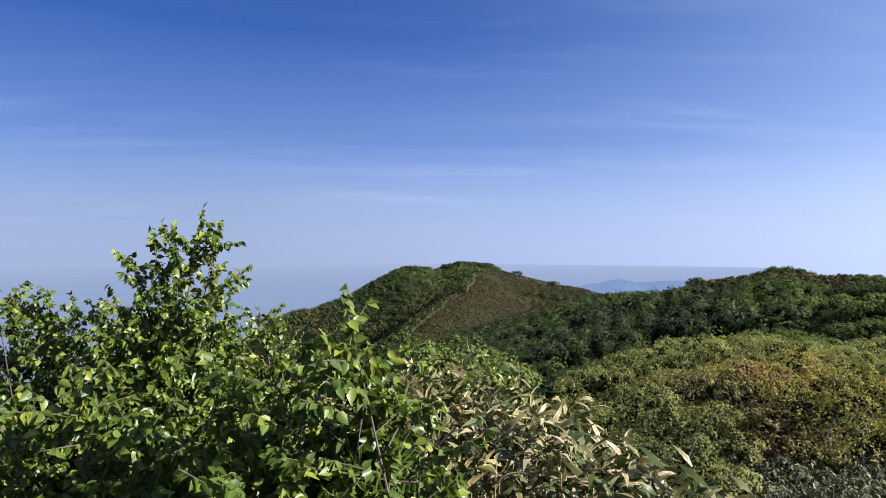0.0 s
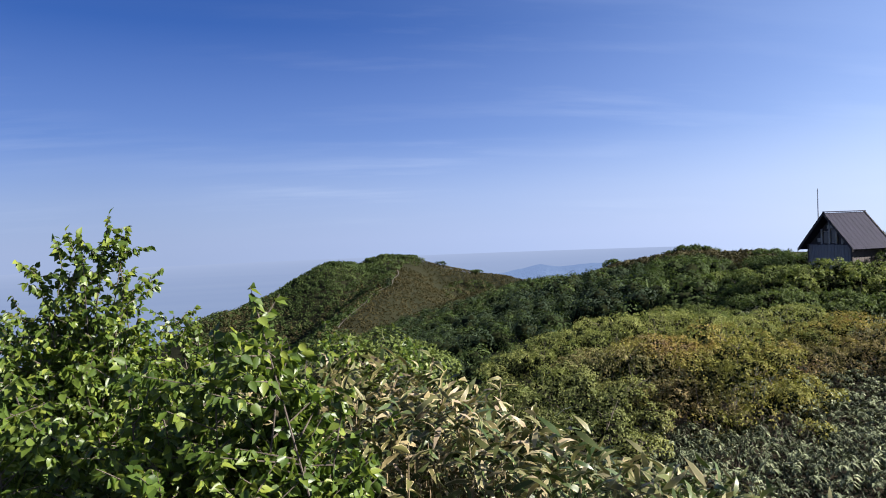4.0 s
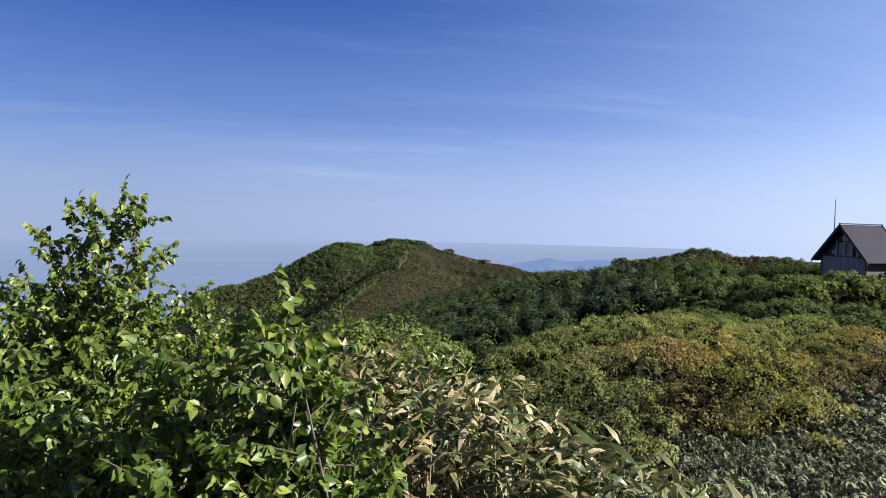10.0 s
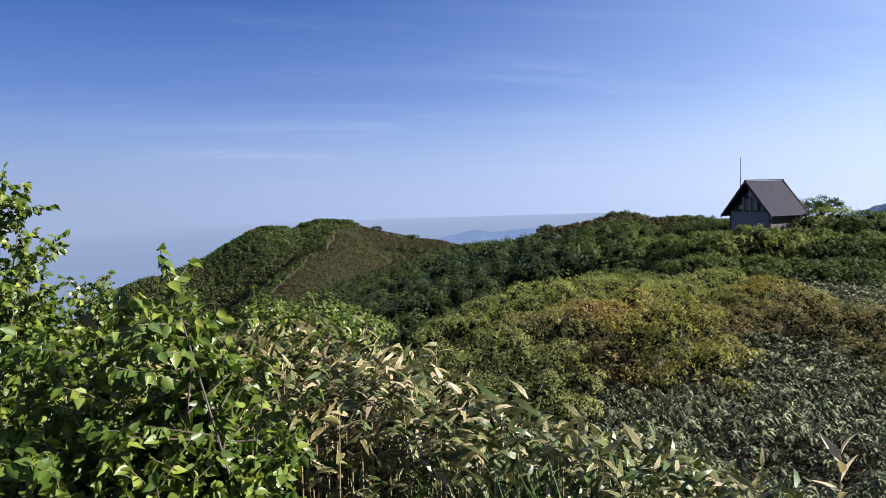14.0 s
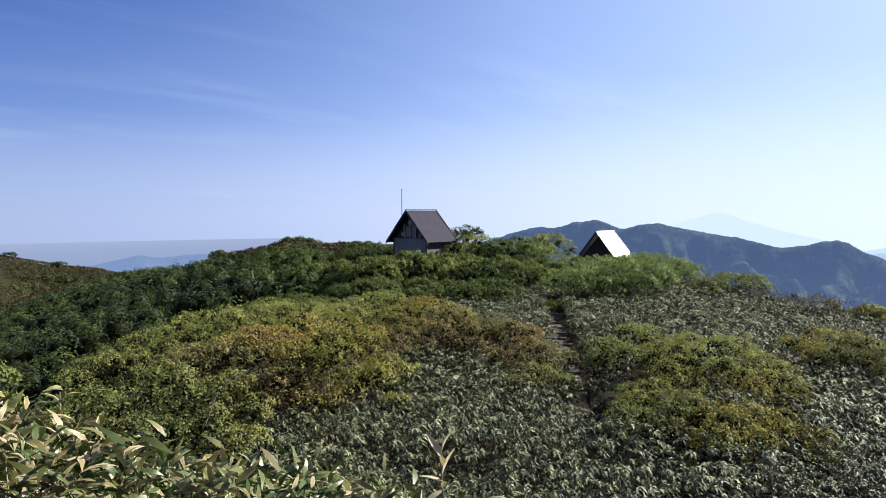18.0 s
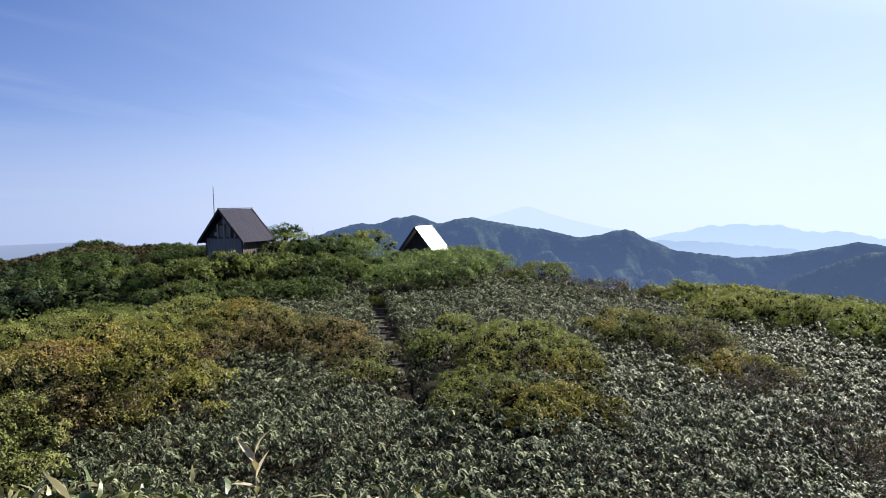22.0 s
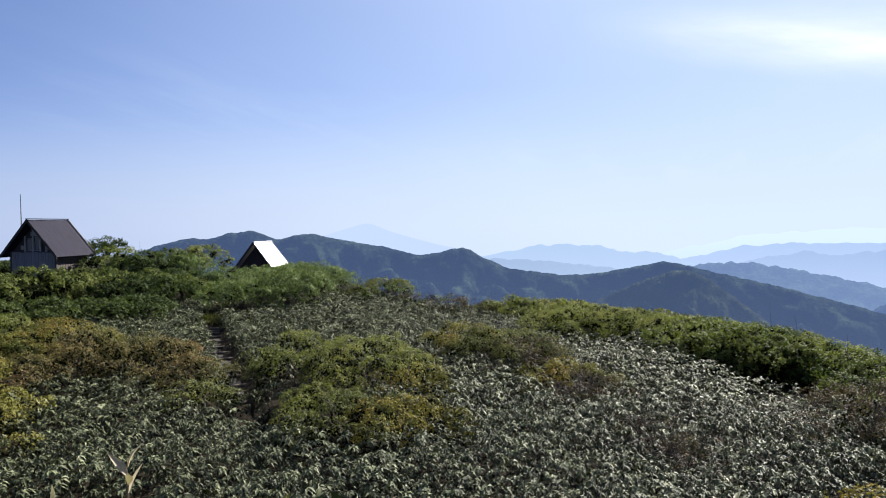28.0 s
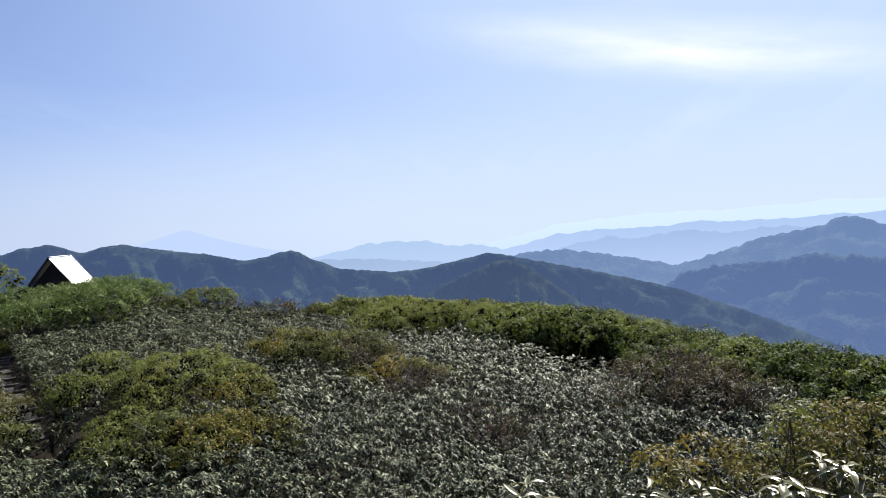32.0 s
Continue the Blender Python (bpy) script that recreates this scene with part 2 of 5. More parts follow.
# dark scrub tone, also used to colour shade on ridge and spur
SCRUB_AND_SHADE = leaf_material("dark_scrub_and_shade_leaf", [(0.0, (0.0103, 0.0177, 0.0089)), (0.6, (0.0191, 0.031, 0.0134)), (1.0, (0.0369, 0.0517, 0.0191))], 0.75, 0.1, spec=0.12, patch=0.15)
# near-black leaf colour that stands in for shade inside the crowns
SHADE_CORE = leaf_material("inner_leaf_painted_shade", [(0.0, (0.0058, 0.0079, 0.0026)), (1.0, (0.0133, 0.0158, 0.0047))], 0.9, 0.2, spec=0.05)
DRY_LEAF = leaf_material("withered_bamboo_leaf", [(0.0, (0.24, 0.192, 0.12)), (0.6, (0.336, 0.28, 0.192)), (1.0, (0.272, 0.128, 0.08))], 0.6, 0.2, None, 0.0, 0.3)
GRASS = leaf_material("grass_blade", [(0.0, (0.048, 0.088, 0.024)), (1.0, (0.12, 0.176, 0.056))], 0.5, 0.25, None, 0.0, 0.4)
BARK = rough_material("bark", [(0.3, (0.028, 0.021, 0.016)), (0.7, (0.08, 0.06, 0.046))], 18, 0.85, 0.6, 0.01, (1, 1, 0.3))
CULM = rough_material("bamboo_culm", [(0.3, (0.07, 0.05, 0.025)), (0.7, (0.17, 0.125, 0.065))], 12, 0.6, 0.2, 0.003, (1, 1, 0.2))
SOIL = rough_material("path_soil", [(0.3, (0.02, 0.016, 0.012)), (0.6, (0.045, 0.037, 0.027)), (0.8, (0.085, 0.07, 0.052))], 3.0, 0.95, 0.7, 0.03)
TRAIL = rough_material("trail_soil", [(0.3, (0.03, 0.025, 0.017)), (0.7, (0.05, 0.04, 0.028))], 0.5, 0.95, 0.5, 0.05)
LOG = rough_material("weathered_log", [(0.3, (0.08, 0.06, 0.045)), (0.7, (0.2, 0.155, 0.12))], 8, 0.85, 0.5, 0.01, (0.2, 1, 1))

# ------------------------------------------------------------------ lie of the land


def polar(az, d):
    """A place d metres away at az degrees to the right of +y."""
    return d * math.sin(radians(az)), d * math.cos(radians(az))


def smooth(a, b, v):
    u = np.clip((np.asarray(v, float) - a) / (b - a), 0, 1)
    return u * u * (3 - 2 * u)


def wave(x, y, scale, seed=0.0):
    """A cheap rolling unevenness between about -1 and 1."""
    x, y = np.asarray(x, float) / scale + seed * 3.7, np.asarray(y, float) / scale - seed * 2.3
    return (np.sin(x + 1.3 * np.sin(0.8 * y + seed)) + np.sin(1.27 * y + 1.1 * np.sin(0.9 * x)) + 0.5 * np.sin(2.3 * x + 1.9 * y) + 0.5 * np.sin(2.9 * y - 2.1 * x)) / 3


def softmax(a, b, k):
    return np.maximum(a, b) + k * np.log1p(np.exp(-np.abs(a - b) / k))


def crest(points, x, y, slope, width):
    """A ridge along a line of (az, distance, height): falls off at the given slope to both sides."""
    x, y = np.asarray(x, float), np.asarray(y, float)
    line = [(*polar(a, d), z) for a, d, z in points]
    best, high = np.full(x.shape, 1e9), np.zeros(x.shape)
    for (x0, y0, z0), (x1, y1, z1) in zip(line, line[1:]):
        dx, dy = x1 - x0, y1 - y0
        u = np.clip(((x - x0) * dx + (y - y0) * dy) / (dx * dx + dy * dy), 0, 1)
        q = np.hypot(x - x0 - u * dx, y - y0 - u * dy)
        near = q < best
        best, high = np.where(near, q, best), np.where(near, z0 + u * (z1 - z0), high)
    return high - slope * (np.sqrt(best**2 + width**2) - width)


EDGE_AZ = [-180, -120, -60, -30, 0, 8, 14, 20, 30, 38, 50, 60, 72, 84, 98, 110, 120, 140, 180]
EDGE_D = [14, 12, 9.5, 9.5, 10, 14, 18, 24, 36, 58, 76, 54, 39, 34, 28, 21.5, 18, 16, 14]
RIDGE = [(52, 68, -3.2), (45, 56, -2.3), (38, 56, -1.9), (33, 78, -2.1), (28.7, 110, -3.0), (22, 132, -6.4), (17, 165, -10.4), (13, 215, -16)]
HILL = [(-9.5, 275, -26), (-6, 278, -19.5), (-4, 280, -13.5), (-2, 282, -9.0), (-0.5, 285, -8.0), (1.0, 286, -9.2), (3.0, 290, -5.6), (5.4, 292, -6.6), (8, 290, -10.0), (11.6, 285, -15.2), (14.5, 280, -18.2), (20, 275, -21)]
SPUR = [(4.6, 275, -10), (3.6, 235, -14.8), (1.6, 212, -18.5), (-1.5, 190, -25), (-4, 160, -34)]
PATH_LINE = [(54.2, 16.2), (53.2, 17.5), (52.4, 19.5), (51.6, 24), (50.6, 30), (50.1, 36), (50.4, 40)]


def path_gap(x, y):
    """How far a place lies from the middle of the footpath."""
    x, y = np.asarray(x, float), np.asarray(y, float)
    best = np.full(x.shape, 1e9)
    line = [polar(a, d) for a, d in PATH_LINE]
    for (x0, y0), (x1, y1) in zip(line, line[1:]):
        dx, dy = x1 - x0, y1 - y0
        u = np.clip(((x - x0) * dx + (y - y0) * dy) / (dx * dx + dy * dy), 0, 1)
        best = np.minimum(best, np.hypot(x - x0 - u * dx, y - y0 - u * dy))
    return best


def ground_z(x, y):
    x, y = np.asarray(x, float), np.asarray(y, float)
    d, az = np.hypot(x, y), np.degrees(np.arctan2(x, y))
    edge = np.interp(az, EDGE_AZ, EDGE_D)
    over = d - edge
    flat = -3.5 + 0.12 * wave(x, y, 3.1) * smooth(6, 12, d)
    flat = flat - 0.62 * (np.log1p(np.exp(np.clip(over / 2.5, -30, 30))) * 2.5 + np.maximum(over - 75, 0))
    mound = 3.5 * (1 - smooth(2.2, 9.5, d - 2.2 * (1 - smooth(-4, 14, az)) + 1.0 * smooth(50, 90, az) * (1 - smooth(98, 106, az))))
    z = np.where(over > 60, flat, flat + mound)
    rough = wave(x, y, 23.0, 1.0) * 1.4 + wave(x, y, 9.0, 2.0) * 0.5
    z = softmax(z, crest(RIDGE, x, y, 0.36, 9) + rough * smooth(60, 95, d), 0.5)
    z = softmax(z, crest(HILL, x, y, 0.62, 12) + rough * 1.2, 1.2)
    z = softmax(z, crest(SPUR, x, y, 0.66, 5) + rough * 0.8, 1.0)
    east = smooth(45, 75, az) * (1 - smooth(170, 178, az))
    floor = -45 - 60 * smooth(60, 420, d) - 80 * smooth(400, 1400, d) - 160 * smooth(300, 1300, d) * east
    z = softmax(z, floor + 6 * wave(x, y, 120, 3.0) * smooth(100, 400, d), 2.0)
    return z - 0.3 * (1 - smooth(0.3, 0.65, path_gap(x, y)))


# ------------------------------------------------------------------ mesh helpers


def mesh_from(name, verts, faces, mat, uvs=None, shade=False):
    """A mesh from arrays: verts (n, 3), faces (m, k) all with the same number of corners, uvs (n, 2) by vertex."""
    verts, faces = np.asarray(verts, np.float32), np.asarray(faces, np.int32)
    me = bpy.data.meshes.new(name)
    m, k = faces.shape
    me.vertices.add(len(verts))
    me.vertices.foreach_set("co", verts.ravel())
    me.loops.add(m * k)
    me.loops.foreach_set("vertex_index", faces.ravel())
    me.polygons.add(m)
    me.polygons.foreach_set("loop_start", np.arange(0, m * k, k, dtype=np.int32))
    if uvs is not None:
        layer = me.uv_layers.new(name="UVMap")
        layer.data.foreach_set("uv", np.asarray(uvs, np.float32)[faces.ravel()].ravel())
    if shade:
        me.polygons.foreach_set("use_smooth", np.ones(m, bool))
    me.materials.append(mat)
    me.update()
    me.validate()
    return me


def part(name, data, parent=None, label="", material=None):
    """Links a bmesh or a mesh as one object, under a thing or a part where one is given."""
    if isinstance(data, bmesh.types.BMesh):
        me = bpy.data.meshes.new(name)
        data.to_mesh(me)
        data.free()
        me.materials.append(material)
        data = me
    ob = new(name, data)
    if parent:
        ob.parent = parent
    return tagged(ob, label) if label else ob


def thing(name, place, label, category, group="", kind=""):
    ob = new(name)
    ob.location = place
    ob.empty_display_size = 0.2
    return tagged(ob, label, category, group, kind)


# Leaf templates: across, along, up; the leaf starts at the origin and points along +y; sizes 1 by 1.
def strip_leaf(widths, droop, fold):
    """A leaf of two strips on either side of the midrib."""
    n = len(widths)
    vs, uv = [], []
    for i, wd in enumerate(widths):
        v = i / (n - 1)
        z = -droop * v * v
        for side in (-1, 0, 1):
            vs.append((side * wd / 2, v * (1 - 0.25 * droop * v), z + abs(side) * wd * fold))
            uv.append((0.5 + 0.5 * side, v))
    fs = []
    for i in range(n - 1):
        a = 3 * i
        fs += [(a, a + 1, a + 4, a + 3), (a + 1, a + 2, a + 5, a + 4)]
    return np.array(vs), np.array(fs), np.array(uv)


FOLD_T = (np.array([(0, 0, 0), (-0.5, 0.42, 0.1), (0, 0.5, -0.02), (0.5, 0.42, 0.1), (0, 1, -0.2)], float), np.array([(0, 1, 4, 2), (0, 2, 4, 3)]), np.array([(0.5, 0), (0, 0.42), (0.5, 0.5), (1, 0.42), (0.5, 1)], float))
OVAL_T = (np.array([(0, 0, 0), (-0.42, 0.16, 0.07), (-0.46, 0.48, 0.06), (0, 1, -0.2), (0.46, 0.48, 0.06), (0.42, 0.16, 0.07)], float), np.array([(0, 3, 2, 1), (0, 5, 4, 3)]), np.array([(0.5, 0), (0.08, 0.16), (0.04, 0.48), (0.5, 1), (0.96, 0.48), (0.92, 0.16)], float))
BLADE_T = (np.array([(-0.14, 0, 0), (0.14, 0, 0), (-0.5, 0.34, 0.05), (0.5, 0.34, 0.05), (-0.33, 0.7, -0.02), (0.33, 0.7, -0.02), (-0.02, 0.98, -0.2), (0.02, 0.98, -0.2)], float), np.array([(0, 1, 3, 2), (2, 3, 5, 4), (4, 5, 7, 6)]), np.array([(0.36, 0), (0.64, 0), (0, 0.34), (1, 0.34), (0.17, 0.7), (0.83, 0.7), (0.48, 1), (0.52, 1)], float))
TRI_T = (np.array([(-0.5, 0.1, 0), (0.5, 0.0, 0.05), (0, 1, -0.08)], float), np.array([(0, 1, 2)]), np.array([(0.2, 0.3), (0.8, 0.3), (0.5, 1)], float))
MID_T = (np.array([(0, 0, 0), (-0.5, 0.45, 0.12), (0, 1, -0.12), (0.5, 0.45, 0.12)], float), np.array([(0, 1, 2, 3)]), np.array([(0.5, 0), (0, 0.5), (0.5, 1), (1, 0.5)], float))


def spread(P, D, N, L, W, template):
    """Vertices, faces and uvs of leaves at P, pointing along D, facing N, of length L and width W."""
    tv, tf, tu = template
    D = D / np.linalg.norm(D, axis=1, keepdims=True)
    S = np.cross(D, N)
    S /= np.linalg.norm(S, axis=1, keepdims=True) + 1e-9
    U = np.cross(S, D)
    n, k = len(P), len(tv)
    v = P[:, None] + tv[None, :, 0:1] * S[:, None] * W[:, None, None] + tv[None, :, 1:2] * D[:, None] * L[:, None, None] + tv[None, :, 2:3] * U[:, None] * L[:, None, None]
    f = tf[None] + (np.arange(n) * k)[:, None, None]
    return v.reshape(-1, 3), f.reshape(-1, tf.shape[1]), np.tile(tu, (n, 1))


_ico = bmesh.new()
bmesh.ops.create_icosphere(_ico, subdivisions=2, radius=1.0)
ICO_V, ICO_F = np.array([v.co[:] for v in _ico.verts]), np.array([[v.index for v in f.verts] for f in _ico.faces])
_ico.free()
_ico = bmesh.new()
bmesh.ops.create_icosphere(_ico, subdivisions=1, radius=1.0)
ICO1_V, ICO1_F = np.array([v.co[:] for v in _ico.verts]), np.array([[v.index for v in f.verts] for f in _ico.faces])
_ico.free()


def lumps(rng, C, R, H, V=ICO_V, F=ICO_F, rough=0.16):
    """Uneven masses of inner foliage at C with radius R and height H."""
    n, k = len(C), len(V)
    S = np.stack([R, R, H], 1)[:, None] * V[None] * (1 + rough * rng.normal(size=(n, k, 1)))
    f = F[None] + (np.arange(n) * k)[:, None, None]
    return (C[:, None] + S).reshape(-1, 3), f.reshape(-1, 3)


def unit(rng, n):
    v = rng.normal(size=(n, 3))
    return v / np.linalg.norm(v, axis=1, keepdims=True)


def tube(bm, pts, r0, r1, sides=5):
    """A tapered limb along points."""
    rings = []
    pts = [Vector(p) for p in pts]
    for i, p in enumerate(pts):
        way = (pts[min(i + 1, len(pts) - 1)] - pts[max(i - 1, 0)]).normalized()
        a = way.orthogonal().normalized()
        b = way.cross(a)
        r = r0 + (r1 - r0) * i / (len(pts) - 1)
        rings.append([bm.verts.new(p + r * (math.cos(2 * math.pi * k / sides) * a + math.sin(2 * math.pi * k / sides) * b)) for k in range(sides)])
    for one, two in zip(rings, rings[1:]):
        for k in range(sides):
            bm.faces.new((one[k], one[(k + 1) % sides], two[(k + 1) % sides], two[k]))
    bm.faces.new(rings[-1])
    bm.faces.new(rings[0][::-1])


# ------------------------------------------------------------------ ground sheet, sea, far ranges
def ground_material():
    m, n = material("ground")
    geo = n.tree.nodes.new("ShaderNodeNewGeometry")
    pos = geo.outputs["Position"]
    # dark humus tones, lowered further so gaps between plants look shaded
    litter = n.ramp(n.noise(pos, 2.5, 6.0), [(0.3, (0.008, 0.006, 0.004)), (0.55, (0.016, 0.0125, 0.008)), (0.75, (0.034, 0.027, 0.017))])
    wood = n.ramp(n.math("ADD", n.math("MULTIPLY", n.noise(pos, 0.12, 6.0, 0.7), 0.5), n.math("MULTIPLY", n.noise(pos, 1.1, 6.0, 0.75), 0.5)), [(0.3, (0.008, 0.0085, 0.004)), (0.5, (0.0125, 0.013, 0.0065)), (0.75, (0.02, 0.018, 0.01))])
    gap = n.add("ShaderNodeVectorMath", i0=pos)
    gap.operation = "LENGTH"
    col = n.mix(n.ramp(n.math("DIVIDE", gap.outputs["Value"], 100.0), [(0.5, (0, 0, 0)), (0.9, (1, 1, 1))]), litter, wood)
    p = n.add("ShaderNodeBsdfPrincipled", Base_Color=col, Roughness=0.95)
    p.inputs["Specular IOR Level"].default_value = 0.05
    b = n.add("ShaderNodeBump", Strength=0.8, Distance=0.12, Height=n.noise(pos, 2.0, 8.0, 0.7))
    n.link(b.outputs[0], p.inputs["Normal"])
    n.link(p.outputs[0], n.add("ShaderNodeOutputMaterial").inputs[0])
    return m


def polar_sheet(name, azs, ds, height, mat, closed=False):
    A, D = np.meshgrid(np.radians(azs), ds, indexing="ij")
    X, Y = D * np.sin(A), D * np.cos(A)
    Z = height(X, Y)
    na, nd = A.shape
    idx = np.arange(na * nd).reshape(na, nd)
    a, b = (idx, np.roll(idx, -1, 0)) if closed else (idx[:-1], idx[1:])
    f = np.stack([a[:, :-1], a[:, 1:], b[:, 1:], b[:, :-1]], -1).reshape(-1, 4)
    return mesh_from(name, np.stack([X, Y, Z], -1).reshape(-1, 3), f, mat, shade=True)


azs = np.concatenate([np.arange(-180, -40, 3.0), np.arange(-40, 125, 0.75), np.arange(125, 180, 3.0)])
ds = np.concatenate([[0.05], np.geomspace(0.6, 4900, 210)])
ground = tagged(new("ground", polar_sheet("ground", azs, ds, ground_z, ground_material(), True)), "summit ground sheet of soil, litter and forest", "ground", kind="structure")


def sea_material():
    m, n = material("sea_with_painted_haze")
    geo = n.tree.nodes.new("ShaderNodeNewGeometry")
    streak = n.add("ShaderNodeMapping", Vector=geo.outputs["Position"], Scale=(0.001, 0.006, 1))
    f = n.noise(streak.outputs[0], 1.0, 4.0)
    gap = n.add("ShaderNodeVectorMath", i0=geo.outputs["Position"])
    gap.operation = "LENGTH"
    # distance haze put into the colour: paler far out, and self-lit
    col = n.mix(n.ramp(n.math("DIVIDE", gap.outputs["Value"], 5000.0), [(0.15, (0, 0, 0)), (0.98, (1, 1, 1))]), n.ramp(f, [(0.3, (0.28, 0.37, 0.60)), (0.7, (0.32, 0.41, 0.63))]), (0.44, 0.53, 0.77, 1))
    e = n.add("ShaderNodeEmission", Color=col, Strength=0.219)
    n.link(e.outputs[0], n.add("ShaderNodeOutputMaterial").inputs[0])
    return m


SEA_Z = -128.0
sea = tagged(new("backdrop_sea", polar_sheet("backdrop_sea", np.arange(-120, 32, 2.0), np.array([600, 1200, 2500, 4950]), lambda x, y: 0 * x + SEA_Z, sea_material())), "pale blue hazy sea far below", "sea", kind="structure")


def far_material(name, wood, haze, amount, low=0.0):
    """Woods of a far range; blue haze is painted in as emission, paler lower down."""
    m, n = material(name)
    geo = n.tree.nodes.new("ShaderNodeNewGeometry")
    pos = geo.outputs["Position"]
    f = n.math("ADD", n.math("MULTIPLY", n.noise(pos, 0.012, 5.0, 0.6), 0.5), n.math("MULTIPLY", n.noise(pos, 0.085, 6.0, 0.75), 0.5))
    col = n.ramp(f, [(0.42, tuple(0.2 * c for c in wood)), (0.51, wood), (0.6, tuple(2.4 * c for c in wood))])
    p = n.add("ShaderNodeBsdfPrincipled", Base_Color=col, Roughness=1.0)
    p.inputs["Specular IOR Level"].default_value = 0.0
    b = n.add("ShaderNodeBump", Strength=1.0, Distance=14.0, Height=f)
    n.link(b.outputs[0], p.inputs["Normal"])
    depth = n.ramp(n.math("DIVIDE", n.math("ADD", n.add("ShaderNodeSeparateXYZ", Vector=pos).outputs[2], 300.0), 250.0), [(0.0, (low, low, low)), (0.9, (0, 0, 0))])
    # glowing haze colour, lightened towards the valleys
    haze_paint = n.mix(depth, (*haze, 1), (0.56, 0.68, 0.93, 1))
    e = n.add("ShaderNodeEmission", Color=haze_paint, Strength=0.38)
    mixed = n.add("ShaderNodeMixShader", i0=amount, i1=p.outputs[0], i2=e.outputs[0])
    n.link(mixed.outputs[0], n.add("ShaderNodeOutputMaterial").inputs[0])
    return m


def far_range(name, label, dist, depth, peaks, base, mat, jag, spurs, step=0.15):
    """A range of hills: peaks are (az, elevation seen from the summit in degrees); it falls to base in front and behind."""
    pa, pe = zip(*peaks)
    azs = np.arange(pa[0], pa[-1] + 0.01, step)
    rows = np.concatenate([np.linspace(-1, 0, 64 if dist < 1600 else 40), np.linspace(0.03, 0.6, 6)])

    def height(X, Y):
        az, d = np.degrees(np.arctan2(X, Y)), np.hypot(X, Y)
        q = (d - dist) / depth
        e = np.zeros_like(az)
        for s, wgt in ((-0.6, 0.25), (0.0, 0.5), (0.6, 0.25)):
            e += wgt * np.interp(az + s, pa, pe)
        top = dist * np.tan(np.radians(e)) + EYE
        u = np.clip(np.abs(q), 0, 1)
        fall = 1 - u**1.15
        sx = X / spurs
        sy = Y / spurs
        ribs = np.abs(np.sin(sx * 1.9 + 1.2 * np.sin(sy * 1.1))) * 0.5 + np.abs(np.sin(sy * 1.3 + sx * 0.6 + 0.9)) * 0.5
        fx, fy = sx * 2.7 + 0.8 * np.sin(sy * 1.7), sy * 2.3 + 0.9 * np.sin(sx * 2.1)
        ribs = 0.62 * ribs + 0.38 * (np.abs(np.sin(fx + 0.5 * fy)) * 0.5 + np.abs(np.sin(1.4 * fy - 0.6 * fx + 2)) * 0.5)
        body = base + (top - base) * fall * (1 - (0.62 if dist < 1600 else 0.3) * (1 - ribs) * np.minimum(1, u * 5) * (1 - u))
        return body + jag * (wave(X, Y, spurs * 0.12, 4.0) + 0.6 * wave(X, Y, spurs * 0.05, 5.0)) * fall * ((0.3 + np.minimum(0.7, u * 4)) if dist < 1600 else 1.0)

    me = polar_sheet(name, azs, dist + depth * rows, height, mat)
    return tagged(new(name, me), label, "mountains", kind="structure")


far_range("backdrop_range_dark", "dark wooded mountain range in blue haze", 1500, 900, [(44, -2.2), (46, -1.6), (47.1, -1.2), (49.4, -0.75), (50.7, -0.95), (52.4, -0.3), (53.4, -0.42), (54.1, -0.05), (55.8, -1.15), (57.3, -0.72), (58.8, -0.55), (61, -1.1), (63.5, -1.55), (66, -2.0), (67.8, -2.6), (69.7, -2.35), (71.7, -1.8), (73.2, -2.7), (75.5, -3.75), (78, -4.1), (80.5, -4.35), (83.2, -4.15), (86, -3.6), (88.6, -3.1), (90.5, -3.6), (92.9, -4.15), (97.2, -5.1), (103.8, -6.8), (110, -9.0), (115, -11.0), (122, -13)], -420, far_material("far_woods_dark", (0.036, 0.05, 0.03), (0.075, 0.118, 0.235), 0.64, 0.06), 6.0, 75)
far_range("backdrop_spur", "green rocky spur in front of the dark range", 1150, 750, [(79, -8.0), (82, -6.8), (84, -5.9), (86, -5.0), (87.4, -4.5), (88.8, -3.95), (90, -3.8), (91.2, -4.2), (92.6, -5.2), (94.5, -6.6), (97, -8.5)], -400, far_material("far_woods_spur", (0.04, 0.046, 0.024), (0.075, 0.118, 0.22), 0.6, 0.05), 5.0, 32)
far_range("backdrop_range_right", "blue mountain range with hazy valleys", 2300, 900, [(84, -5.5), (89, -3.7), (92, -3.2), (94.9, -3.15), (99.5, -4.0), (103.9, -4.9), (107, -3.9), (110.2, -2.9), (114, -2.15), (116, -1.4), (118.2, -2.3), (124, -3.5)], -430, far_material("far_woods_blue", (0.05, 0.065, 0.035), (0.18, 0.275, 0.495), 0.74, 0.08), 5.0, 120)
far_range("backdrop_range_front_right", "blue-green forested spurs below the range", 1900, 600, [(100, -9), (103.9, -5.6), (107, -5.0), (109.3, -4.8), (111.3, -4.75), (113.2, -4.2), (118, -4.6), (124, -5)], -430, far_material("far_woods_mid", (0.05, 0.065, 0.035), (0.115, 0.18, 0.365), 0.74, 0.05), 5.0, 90)
